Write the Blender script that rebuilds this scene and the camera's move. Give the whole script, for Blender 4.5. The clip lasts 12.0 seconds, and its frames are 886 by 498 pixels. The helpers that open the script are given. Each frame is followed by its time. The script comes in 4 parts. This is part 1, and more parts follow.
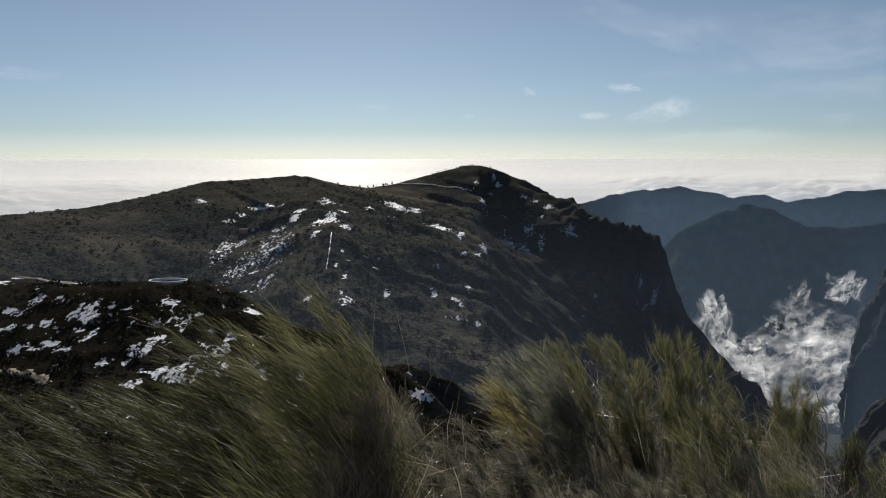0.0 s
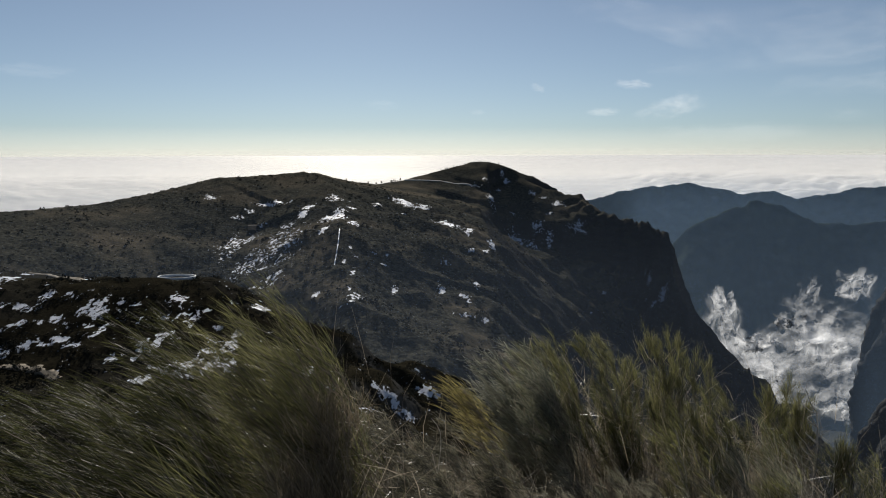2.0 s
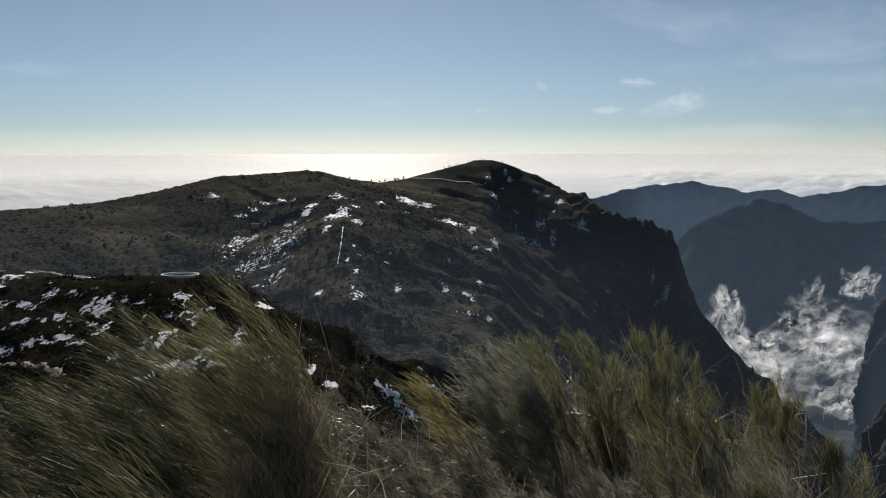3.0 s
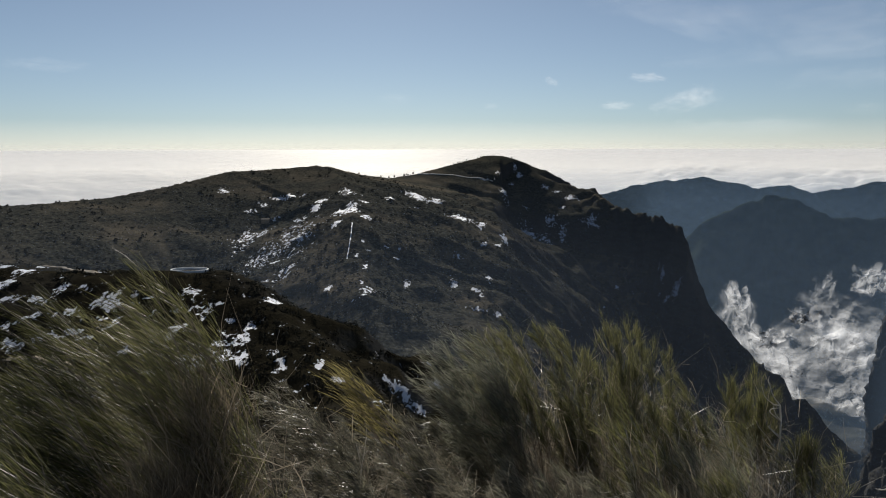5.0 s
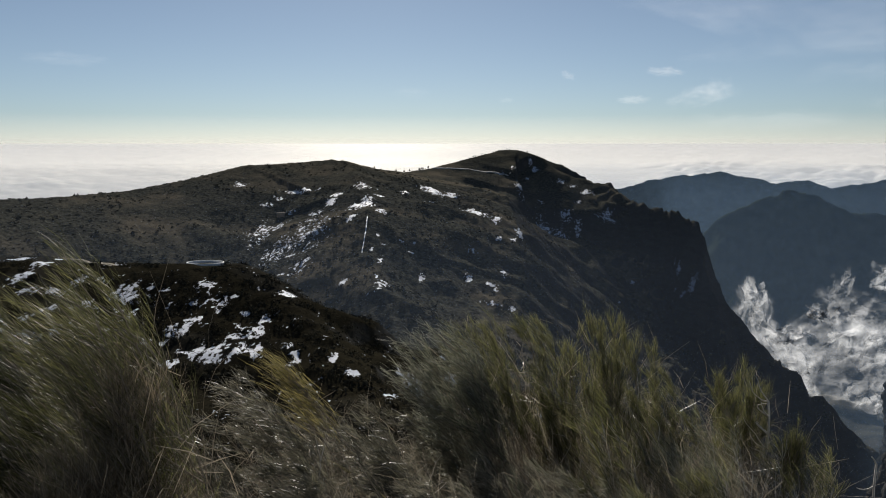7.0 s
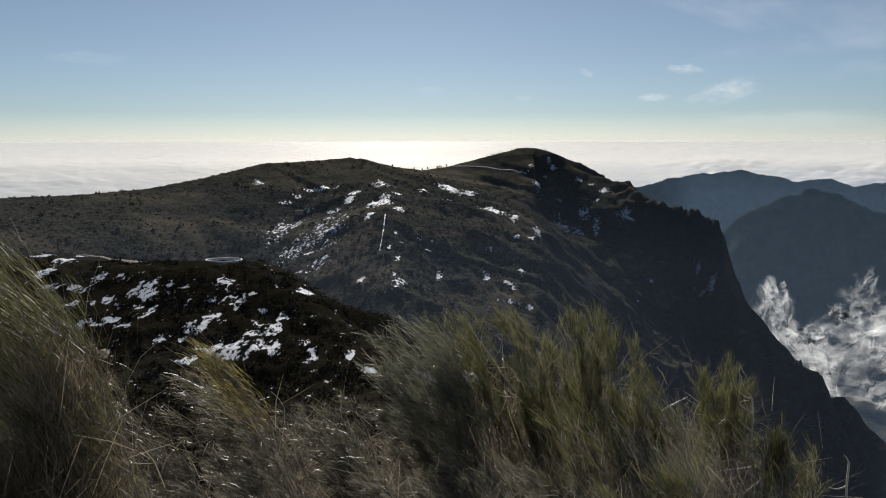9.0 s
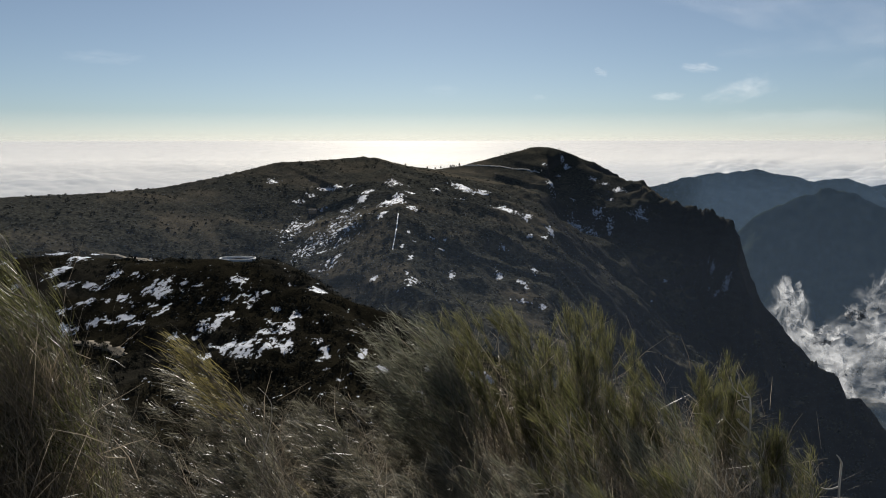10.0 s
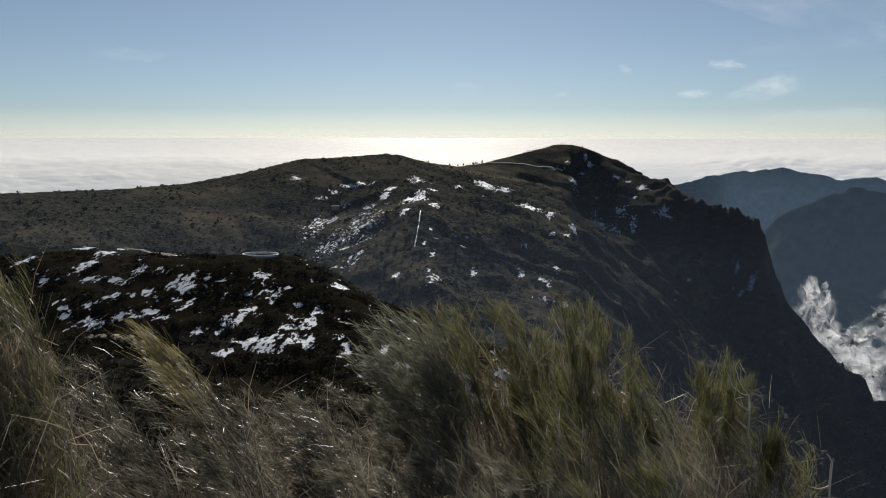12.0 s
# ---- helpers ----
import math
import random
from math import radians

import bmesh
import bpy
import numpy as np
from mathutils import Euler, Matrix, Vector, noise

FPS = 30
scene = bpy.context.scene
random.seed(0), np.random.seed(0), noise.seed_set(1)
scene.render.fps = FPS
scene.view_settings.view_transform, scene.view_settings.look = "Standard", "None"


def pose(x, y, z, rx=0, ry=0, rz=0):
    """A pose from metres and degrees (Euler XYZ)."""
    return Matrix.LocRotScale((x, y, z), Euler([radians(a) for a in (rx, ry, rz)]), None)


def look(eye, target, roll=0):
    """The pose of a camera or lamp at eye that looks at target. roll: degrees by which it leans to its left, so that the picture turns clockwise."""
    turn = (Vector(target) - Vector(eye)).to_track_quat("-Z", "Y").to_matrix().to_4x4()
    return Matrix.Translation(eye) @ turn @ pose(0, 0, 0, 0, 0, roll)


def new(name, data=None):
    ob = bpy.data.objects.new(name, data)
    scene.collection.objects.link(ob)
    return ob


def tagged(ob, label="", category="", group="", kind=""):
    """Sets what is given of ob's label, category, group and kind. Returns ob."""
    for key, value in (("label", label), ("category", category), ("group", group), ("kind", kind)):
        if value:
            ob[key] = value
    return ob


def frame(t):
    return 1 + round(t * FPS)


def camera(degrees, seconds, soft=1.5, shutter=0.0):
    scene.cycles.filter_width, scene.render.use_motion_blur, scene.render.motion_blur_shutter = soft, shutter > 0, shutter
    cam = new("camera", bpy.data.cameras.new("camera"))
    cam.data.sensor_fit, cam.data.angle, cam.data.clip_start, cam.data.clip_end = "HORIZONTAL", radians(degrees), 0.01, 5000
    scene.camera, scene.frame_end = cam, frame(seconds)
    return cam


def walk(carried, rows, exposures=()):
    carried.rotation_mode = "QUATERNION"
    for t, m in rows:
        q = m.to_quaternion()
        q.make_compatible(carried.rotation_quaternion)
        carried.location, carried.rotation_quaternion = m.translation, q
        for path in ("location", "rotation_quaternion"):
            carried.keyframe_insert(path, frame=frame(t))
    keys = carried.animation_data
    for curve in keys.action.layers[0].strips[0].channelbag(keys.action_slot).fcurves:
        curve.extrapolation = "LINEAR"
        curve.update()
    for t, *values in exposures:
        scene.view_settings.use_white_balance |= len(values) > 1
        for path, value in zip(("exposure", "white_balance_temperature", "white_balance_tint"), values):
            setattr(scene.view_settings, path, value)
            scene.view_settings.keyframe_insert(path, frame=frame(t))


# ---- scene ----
# ---- camera: carried slowly to the right and a little forwards and down, turning to the left ----
cam = camera(59.49, 12.0, soft=1.0)
PATH = [
    (0, -0.0000, -0.0000, 0.0000, -6.676, -0.123, 0.000),
    (0.5, 0.0300, 0.0159, -0.0010, -6.744, -0.117, 0.145),
    (1, 0.0612, 0.0327, -0.0018, -6.818, -0.120, 0.279),
    (1.5, 0.0979, 0.0507, -0.0028, -6.874, -0.122, 0.425),
    (2, 0.1428, 0.0688, -0.0068, -6.937, -0.144, 0.607),
    (2.5, 0.1941, 0.0874, -0.0139, -7.000, -0.164, 0.765),
    (3, 0.2516, 0.1076, -0.0230, -7.064, -0.144, 0.860),
    (5, 0.4943, 0.2001, -0.0659, -7.379, -0.141, 1.562),
    (5.5, 0.5432, 0.2247, -0.0777, -7.504, -0.123, 1.884),
    (6, 0.5915, 0.2547, -0.0877, -7.630, -0.063, 2.152),
    (6.5, 0.6419, 0.2883, -0.0969, -7.738, -0.031, 2.429),
    (7, 0.6940, 0.3157, -0.1096, -7.802, -0.046, 2.694),
    (9, 0.9133, 0.3895, -0.1492, -7.942, -0.069, 4.030),
    (9.5, 0.9652, 0.4038, -0.1563, -7.981, -0.059, 4.443),
    (10, 1.0076, 0.4154, -0.1646, -8.004, -0.054, 5.000),
    (10.5, 1.0420, 0.4255, -0.1762, -8.049, -0.032, 5.618),
    (11, 1.0772, 0.4349, -0.1868, -8.107, -0.016, 6.141),
    (11.5, 1.1124, 0.4469, -0.1912, -8.162, 0.041, 6.457),
    (12, 1.1500, 0.4613, -0.1923, -8.209, 0.098, 6.673)]
walk(cam, [(t, pose(x, y, z, 90 + pitch, -roll, yaw)) for t, x, y, z, pitch, roll, yaw in PATH])

# ---- light: a low winter sun ahead, over a sea of cloud ----
SUN_AZIMUTH, SUN_HEIGHT = -7.6, 25.0
SUN_WAY = Vector((math.sin(radians(SUN_AZIMUTH)) * math.cos(radians(SUN_HEIGHT)), math.cos(radians(SUN_AZIMUTH)) * math.cos(radians(SUN_HEIGHT)), math.sin(radians(SUN_HEIGHT))))
world = bpy.data.worlds.new("sky")
scene.world = world
world.use_nodes = True
sky = world.node_tree.nodes.new("ShaderNodeTexSky")
sky.sky_type, sky.sun_disc = "NISHITA", False
sky.sun_elevation, sky.sun_rotation = radians(SUN_HEIGHT), radians(SUN_AZIMUTH)
sky.altitude, sky.air_density, sky.dust_density, sky.ozone_density = 1800, 0.9, 0.35, 3.0
world.node_tree.nodes["Background"].inputs[1].default_value = 0.05
cool = world.node_tree.nodes.new("ShaderNodeHueSaturation")
cool.inputs["Saturation"].default_value = .72
tint = world.node_tree.nodes.new("ShaderNodeMix")
tint.data_type, tint.blend_type = "RGBA", "MULTIPLY"
tint.inputs[0].default_value, tint.inputs[7].default_value = 1.0, (.905, .985, 1.03, 1)
world.node_tree.links.new(sky.outputs[0], cool.inputs["Color"])
world.node_tree.links.new(cool.outputs[0], tint.inputs[6])
world.node_tree.links.new(tint.outputs[2], world.node_tree.nodes["Background"].inputs[0])
sun = new("sun", bpy.data.lights.new("sun", "SUN"))
sun.data.energy, sun.data.angle, sun.data.color = 5.0, radians(0.6), (1.0, 0.94, 0.86)
sun.matrix_world = look(SUN_WAY * 1000, (0, 0, 0))
scene.view_settings.exposure = 0.15


# ---- materials ----
class Nodes:
    """A short hand for building a node material."""

    def __init__(self, name):
        self.material = bpy.data.materials.new(name)
        self.material.use_nodes = True
        self.tree = self.material.node_tree
        self.shader = self.tree.nodes["Principled BSDF"]
        self.output = self.tree.nodes["Material Output"]
        self.coords = self.add("ShaderNodeTexCoord").outputs["Object"]

    def add(self, kind, **inputs):
        node = self.tree.nodes.new(kind)
        for key, value in inputs.items():
            self.put(node.inputs[key.replace("_", " ")], value)
        return node

    def put(self, socket, value):
        if hasattr(value, "links") or hasattr(value, "is_linked"):
            self.tree.links.new(value, socket)
        else:
            socket.default_value = value

    def noise(self, scale, detail=4.0, rough=0.55, stretch=None, coords=None, distortion=0.0):
        at = coords or self.coords
        if stretch:
            m = self.add("ShaderNodeMapping", Vector=at)
            m.inputs["Scale"].default_value = stretch
            at = m.outputs[0]
        return self.add("ShaderNodeTexNoise", Vector=at, Scale=scale, Detail=detail, Roughness=rough, Distortion=distortion).outputs["Fac"]

    def ramp(self, value, low, high, a=0.0, b=1.0):
        node = self.add("ShaderNodeMapRange", Value=value)
        node.inputs[1].default_value, node.inputs[2].default_value, node.inputs[3].default_value, node.inputs[4].default_value = low, high, a, b
        return node.outputs[0]

    def math(self, how, a, b=0.0):
        node = self.add("ShaderNodeMath")
        node.operation = how
        self.put(node.inputs[0], a), self.put(node.inputs[1], b)
        return node.outputs[0]

    def mix(self, factor, a, b):
        node = self.add("ShaderNodeMix")
        node.data_type = "RGBA"
        for socket, value in ((node.inputs[0], factor), (node.inputs[6], a), (node.inputs[7], b)):
            self.put(socket, (*value, 1) if isinstance(value, tuple) else value)
        return node.outputs[2]

    def bump(self, height, strength, distance):
        return self.add("ShaderNodeBump", Height=height, Strength=strength, Distance=distance).outputs[0]

    def island(self):
        return self.add("ShaderNodeNewGeometry").outputs["Random Per Island"]

    def attribute(self, name):
        node = self.add("ShaderNodeAttribute")
        node.attribute_name = name
        return node.outputs["Fac"]

    def surface(self, **inputs):
        for key, value in inputs.items():
            self.put(self.shader.inputs[key.replace("_", " ")], (*value, 1) if isinstance(value, tuple) and len(value) == 3 else value)
        return self.material


def land_material(name, plant_size, grain, low=(.018, .02, .017), high=(.1, .096, .076), straw=((.07, .063, .046), (.17, .145, .105))):
    """Dark heath, straw-coloured grass and bare rock, with old snow lying where the attribute says."""
    n = Nodes(name)
    heath = n.mix(n.ramp(n.noise(1 / plant_size, 5, .65), .35, .7), low, high)
    grass = n.mix(n.noise(2 / plant_size, 4), *straw)
    soil = n.mix(n.ramp(n.noise(.012, 5, .6), .5, .66), heath, grass)
    rock = n.mix(n.noise(.05, 6, .65, stretch=(1, 1, 2.4)), (.026, .028, .03), (.075, .074, .07))
    up = n.add("ShaderNodeSeparateXYZ", Vector=n.add("ShaderNodeNewGeometry").outputs["Normal"]).outputs[2]
    bare = n.math("ADD", n.ramp(up, .86, .7), n.ramp(n.noise(.03, 4), .4, .6, -.25, .25))
    land = n.mix(n.ramp(bare, .1, .95), soil, rock)
    ragged = n.math("ADD", n.attribute("snow"), n.ramp(n.noise(1 / grain, 6, .65, stretch=(1, .5, 1)), .36, .64, -.55, .55))
    ragged = n.math("ADD", ragged, n.ramp(n.noise(.3 / grain, 4, .6, stretch=(1, .5, 1), distortion=.8), .34, .66, -.4, .4))
    snow = n.ramp(ragged, .5, .6)
    # Tan plant litter by the camera, also added to bounce light into the shrubs.
    litter = n.mix(n.noise(9, 5), (.07, .052, .03), (.2, .155, .095))
    land = n.mix(n.attribute("litter"), land, litter)
    # Old snow toned down and blued, putting the shade on it into its colour.
    colour = n.mix(snow, land, n.mix(n.noise(.6 / grain, 4), (.44, .5, .6), (.62, .67, .75)))
    relief = n.math("ADD", n.math("MULTIPLY", n.noise(1.2 / plant_size, 6, .7), 1.0), n.math("MULTIPLY", snow, -.15))
    relief = n.math("ADD", relief, n.math("MULTIPLY", n.math("MULTIPLY", n.noise(.35 / plant_size, 8, .7), n.ramp(bare, .1, .95)), 3.0))
    return n.surface(Base_Color=colour, Roughness=n.ramp(snow, 0, 1, 1.0, .6), Specular_IOR_Level=n.ramp(snow, 0, 1, 0.0, .25), Normal=n.bump(relief, .9, plant_size * .6))


def strand_material(name, low, high, tip, through_light, rough, shine=.5):
    """Fine plant stalks: each of its own shade, with paler tips, and light coming through."""
    n = Nodes(name)
    # The steep power leaves few stalks bright, putting sparkle into the colour.
    base = n.mix(n.math("POWER", n.island(), 2.4), low, high)
    colour = n.mix(n.math("MULTIPLY", n.attribute("tip"), n.ramp(n.noise(1.7, 2), .3, .7)), base, tip)
    n.surface(Base_Color=colour, Roughness=rough, Specular_IOR_Level=shine)
    glow = n.add("ShaderNodeBsdfTranslucent", Color=colour)
    blend = n.add("ShaderNodeMixShader")
    blend.inputs[0].default_value = through_light
    n.tree.links.new(n.shader.outputs[0], blend.inputs[1])
    n.tree.links.new(glow.outputs[0], blend.inputs[2])
    n.tree.links.new(blend.outputs[0], n.output.inputs[0])
    return n.material


def bush_material(name):
    """Heath bushes: each bush of its own tone, from near black to olive and brown, with paler outer leaves."""
    n = Nodes(name)
    tone = n.attribute("tone")
    base = n.mix(n.ramp(tone, 0, .6), (.032, .03, .024), (.06, .055, .039))
    base = n.mix(n.ramp(tone, .6, 1), base, (.074, .064, .042))
    colour = n.mix(n.math("MULTIPLY", n.attribute("tip"), n.ramp(n.island(), .3, 1, 0, .3)), base, (.08, .073, .05))
    return n.surface(Base_Color=colour, Roughness=.9, Specular_IOR_Level=0.0)


def vapour_material(name, colour, thickness, scale, low, high, stretch=(1, 1, 1), edge="fade", forward=.6, own_glow=0.0, gleam=0.0):
    """Cloud or haze: white scattering shell, thin and torn where the noise is low and at its edges."""
    n = Nodes(name)
    body = n.add("ShaderNodeBsdfDiffuse", Color=(*colour, 1))
    glow = n.add("ShaderNodeBsdfTranslucent", Color=(*colour, 1))
    both = n.add("ShaderNodeMixShader")
    both.inputs[0].default_value = forward
    clear = n.add("ShaderNodeBsdfTransparent")
    out = n.add("ShaderNodeMixShader")
    n.tree.links.new(body.outputs[0], both.inputs[1])
    n.tree.links.new(glow.outputs[0], both.inputs[2])
    if gleam:
        # the top of the cloud shines towards the sun
        shine, over = n.add("ShaderNodeBsdfGlossy", Color=(1.0, .95, .84, 1), Roughness=.62), n.add("ShaderNodeMixShader")
        over.inputs[0].default_value = gleam
        n.tree.links.new(both.outputs[0], over.inputs[1])
        n.tree.links.new(shine.outputs[0], over.inputs[2])
        both = over
    if own_glow:
        # added emission, standing in for light scattered many times inside the cloud
        add = n.add("ShaderNodeAddShader")
        n.tree.links.new(both.outputs[0], add.inputs[0])
        n.tree.links.new(n.add("ShaderNodeEmission", Color=(*colour, 1), Strength=own_glow).outputs[0], add.inputs[1])
        both = add
    cover = n.ramp(n.noise(scale, 7, .62, stretch=stretch, distortion=.4), low, high) if scale else 1.0
    veil = n.math("MULTIPLY", n.math("MULTIPLY", cover, n.attribute(edge)), thickness)
    n.put(out.inputs[0], veil)
    n.tree.links.new(clear.outputs[0], out.inputs[1])
    n.tree.links.new(both.outputs[0], out.inputs[2])
    n.tree.links.new(out.outputs[0], n.output.inputs[0])
    return n.material


def mottled(name, low, high, scale, rough=.85, relief=.4, depth=.01, stretch=None, shine=.25):
    n = Nodes(name)
    grain = n.noise(scale, 6, .6, stretch=stretch)
    return n.surface(Base_Color=n.mix(n.ramp(grain, .3, .7), low, high), Roughness=rough, Specular_IOR_Level=shine, Normal=n.bump(grain, relief, depth))


MASSIF = land_material("heath_and_snow_far", 3.0, 2.4)
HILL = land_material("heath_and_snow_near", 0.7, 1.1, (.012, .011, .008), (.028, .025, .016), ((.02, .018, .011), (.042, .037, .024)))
FOREST = mottled("wooded_mountainside", (.01, .015, .012), (.035, .042, .028), .02, 1.0, .9, 9.0, shine=0.0)
# About half of OLIVE: the left bushes' self-shade is put into the colour.
SHADE_GREEN = strand_material("shade_darkened_stalks", (.014, .017, .007), (.1, .108, .038), (.13, .13, .055), .6, .5, .2)
OLIVE = strand_material("olive_stalks", (.03, .034, .014), (.2, .2, .072), (.3, .28, .15), .6, .42, .4)
# Near-white tips on these two put windblown glints into the colour.
SILVER = strand_material("grey_green_stalks", (.024, .029, .018), (.24, .25, .16), (.6, .58, .46), .5, .34, .6)
HEATHER = strand_material("olive_brown_stalks", (.016, .017, .011), (.2, .19, .125), (.6, .55, .43), .5, .34, .6)
STRAW = strand_material("dry_straw", (.06, .047, .03), (.36, .29, .2), (.48, .4, .29), .5, .45, .35)
# Dry twigs kept pale, with sunlit stem highlights put into their colour.
TWIG = strand_material("dry_twigs", (.1, .08, .055), (.46, .39, .29), (.6, .53, .41), .4, .38)
YELLOW = strand_material("yellowed_stalks", (.08, .07, .025), (.3, .255, .09), (.4, .34, .15), .6, .4)
BARK = mottled("brown_bark", (.12, .1, .075), (.3, .25, .19), 60, .8, .6, .002, (1, 1, .3))
PALE_BARK = mottled("bleached_bark", (.4, .36, .3), (.68, .63, .54), 50, .7, .6, .002, (1, 1, .3))
BUSH = bush_material("dark_bush_leaves")
CONCRETE = mottled("pale_concrete", (.42, .4, .36), (.6, .57, .52), 1.5, .8, .3, .03)
WHITEWASH = mottled("white_painted_wall", (.66, .65, .62), (.8, .79, .76), 1.2, .75, .3, .03)
TRACK = mottled("sandy_track", (.085, .072, .052), (.2, .168, .122), 1.4, .95, .5, .05)
STONE = mottled("rough_stone", (.14, .11, .08), (.27, .22, .17), .9, .9, .7, .1)
SNOW = mottled("old_snow", (.56, .6, .67), (.7, .73, .78), .6, .55, .5, .12)
PINE = strand_material("pine_needles", (.01, .014, .008), (.035, .045, .02), (.05, .05, .025), .2, .8, .08)
# The cloud sea is made to glow, which fills its billows' shaded sides.
SEA_OF_CLOUD = vapour_material("sea_of_cloud", (.68, .68, .67), 1.0, 0, 0, 1, forward=.2, own_glow=.44, gleam=.13)
FAR_AIR = vapour_material("far_air", (.74, .73, .71), .2, 0, 0, 1, forward=.5)
MIST = vapour_material("valley_mist", (.92, .94, .96), .52, .013, .32, .68, (1, 1, 1.2), forward=.92)
CIRRUS = vapour_material("thin_high_cloud", (.95, .95, .95), .09, .0016, .38, .75, (1, 1, 3.2), forward=1.0)
SMALL_CLOUD = vapour_material("small_high_cloud", (.97, .96, .95), .17, .0032, .36, .7, (1, 1, 2.4), forward=1.0)
HORIZON = vapour_material("horizon_haze", (.9, .86, .81), .3, 0, 0, 1, forward=.7)
# The blue of distant air-light is put into these see-through sheet colours.
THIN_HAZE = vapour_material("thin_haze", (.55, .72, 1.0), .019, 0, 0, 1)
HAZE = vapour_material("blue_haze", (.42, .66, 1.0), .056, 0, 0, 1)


# ---- building helpers ----
def mesh_object(name, verts, faces, material, parent=None, smooth=True, **values):
    """One mesh object; values are per-vertex numbers that its material reads."""
    data = bpy.data.meshes.new(name)
    verts, faces = np.asarray(verts, np.float32), np.asarray(faces, np.int32)
    data.vertices.add(len(verts)), data.loops.add(faces.size), data.polygons.add(len(faces))
    data.vertices.foreach_set("co", verts.ravel())
    data.loops.foreach_set("vertex_index", faces.ravel())
    data.polygons.foreach_set("loop_start", np.arange(len(faces), dtype=np.int32) * faces.shape[1])
    data.polygons.foreach_set("use_smooth", np.full(len(faces), smooth))
    for key, numbers in values.items():
        data.attributes.new(key, "FLOAT", "POINT").data.foreach_set("value", np.asarray(numbers, np.float32))
    data.update(calc_edges=True)
    data.validate()
    data.materials.append(material)
    ob = new(name, data)
    ob.parent = parent
    return ob


def grid_faces(rows, cols, closed=False):
    i, j = np.meshgrid(np.arange(rows - 1), np.arange(cols if closed else cols - 1), indexing="ij")
    k = (j + 1) % cols
    return np.stack([i * cols + j, i * cols + k, (i + 1) * cols + k, (i + 1) * cols + j], -1).reshape(-1, 4)


def part(name, bm, material, parent, label=""):
    data = bpy.data.meshes.new(name)
    bm.to_mesh(data)
    bm.free()
    data.materials.append(material)
    ob = new(name, data)
    ob.parent = parent
    return tagged(ob, label=label)


# ---- the lie of the land: heights from crest lines, slopes and fractal noise ----
def hash2(ix, iy, seed):
    h = (ix.astype(np.int64) * 374761393 + iy.astype(np.int64) * 668265263 + seed * 974711) & 0x7FFFFFFF
    h = ((h ^ (h >> 13)) * 1274126177) & 0x7FFFFFFF
    return (h ^ (h >> 16)) & 0xFFFF


def perlin(x, y, seed=0):
    ix, iy = np.floor(x), np.floor(y)
    fx, fy = x - ix, y - iy
    u, v = fx ** 3 * (fx * (fx * 6 - 15) + 10), fy ** 3 * (fy * (fy * 6 - 15) + 10)

    def corner(dx, dy):
        a = hash2(ix + dx, iy + dy, seed) * (2 * np.pi / 65536)
        return np.cos(a) * (fx - dx) + np.sin(a) * (fy - dy)

    a = corner(0, 0) + u * (corner(1, 0) - corner(0, 0))
    b = corner(0, 1) + u * (corner(1, 1) - corner(0, 1))
    return 1.5 * (a + v * (b - a))


def fractal(x, y, size, octaves, seed=0, rough=0.5):
    total, amp = 0, 1.0
    for k in range(octaves):
        total = total + amp * perlin(x / size + 17.3 * k, y / size - 9.1 * k, seed + k)
        size, amp = size / 2, amp * rough
    return total


def ridged(x, y, size, octaves, seed=0):
    total, amp = 0, 1.0
    for k in range(octaves):
        total = total + amp * (1 - 2 * np.abs(perlin(x / size + 5.7 * k, y / size + 3.1 * k, seed + k)))
        size, amp = size / 2, amp * 0.5
    return total


def crest(x, y, line):
    """Distance to a crest line, the side of it (+1: left of its way), its height and its two slopes there."""
    best = np.full(x.shape, 1e9)
    side, height, left, right = (np.zeros(x.shape) for _ in range(4))
    for (xa, ya, za, la, ra), (xb, yb, zb, lb, rb) in zip(line, line[1:]):
        dx, dy = xb - xa, yb - ya
        s = np.clip(((x - xa) * dx + (y - ya) * dy) / (dx * dx + dy * dy), 0, 1)
        d = np.hypot(x - xa - s * dx, y - ya - s * dy)
        near = d < best
        best = np.where(near, d, best)
        side = np.where(near, np.sign(dx * (y - ya) - dy * (x - xa)), side)
        height = np.where(near, za + s * (zb - za), height)
        left, right = np.where(near, la + s * (lb - la), left), np.where(near, ra + s * (rb - ra), right)
    return best, side, height, left, right


def flank(x, y, line):
    d, side, height, left, right = crest(x, y, line)
    return height - d * np.where(side > 0, left, right), d


# crest lines: x, y, z, slope on the left of the way and on the right
SKYLINE = [(-900, 500, -90, .3, .2), (-497, 627, -51, .3, .2), (-422, 738, -53, .3, .2), (-369, 799, -50, .3, .22), (-328, 860, -41, .3, .22),
           (-282, 928, -27, .3, .23), (-233, 962, -25, .3, .24), (-187, 985, -21, .3, .25), (-178, 999, -30, .3, .25), (-160, 1050, -31, .3, .25), (-146, 1090, -37, .3, .25), (-121, 1244, -47, .3, .25),
           (-90, 1327, -45, .3, .24), (-24, 1400, -30, .3, .24), (38, 1440, -14, .3, .24), (70, 1448, -13, .3, .25), (106, 1436, -24, .3, .28),
           (125, 1415, -41, .3, .3), (168, 1390, -62, .3, .36), (224, 1362, -74, .3, .42)]
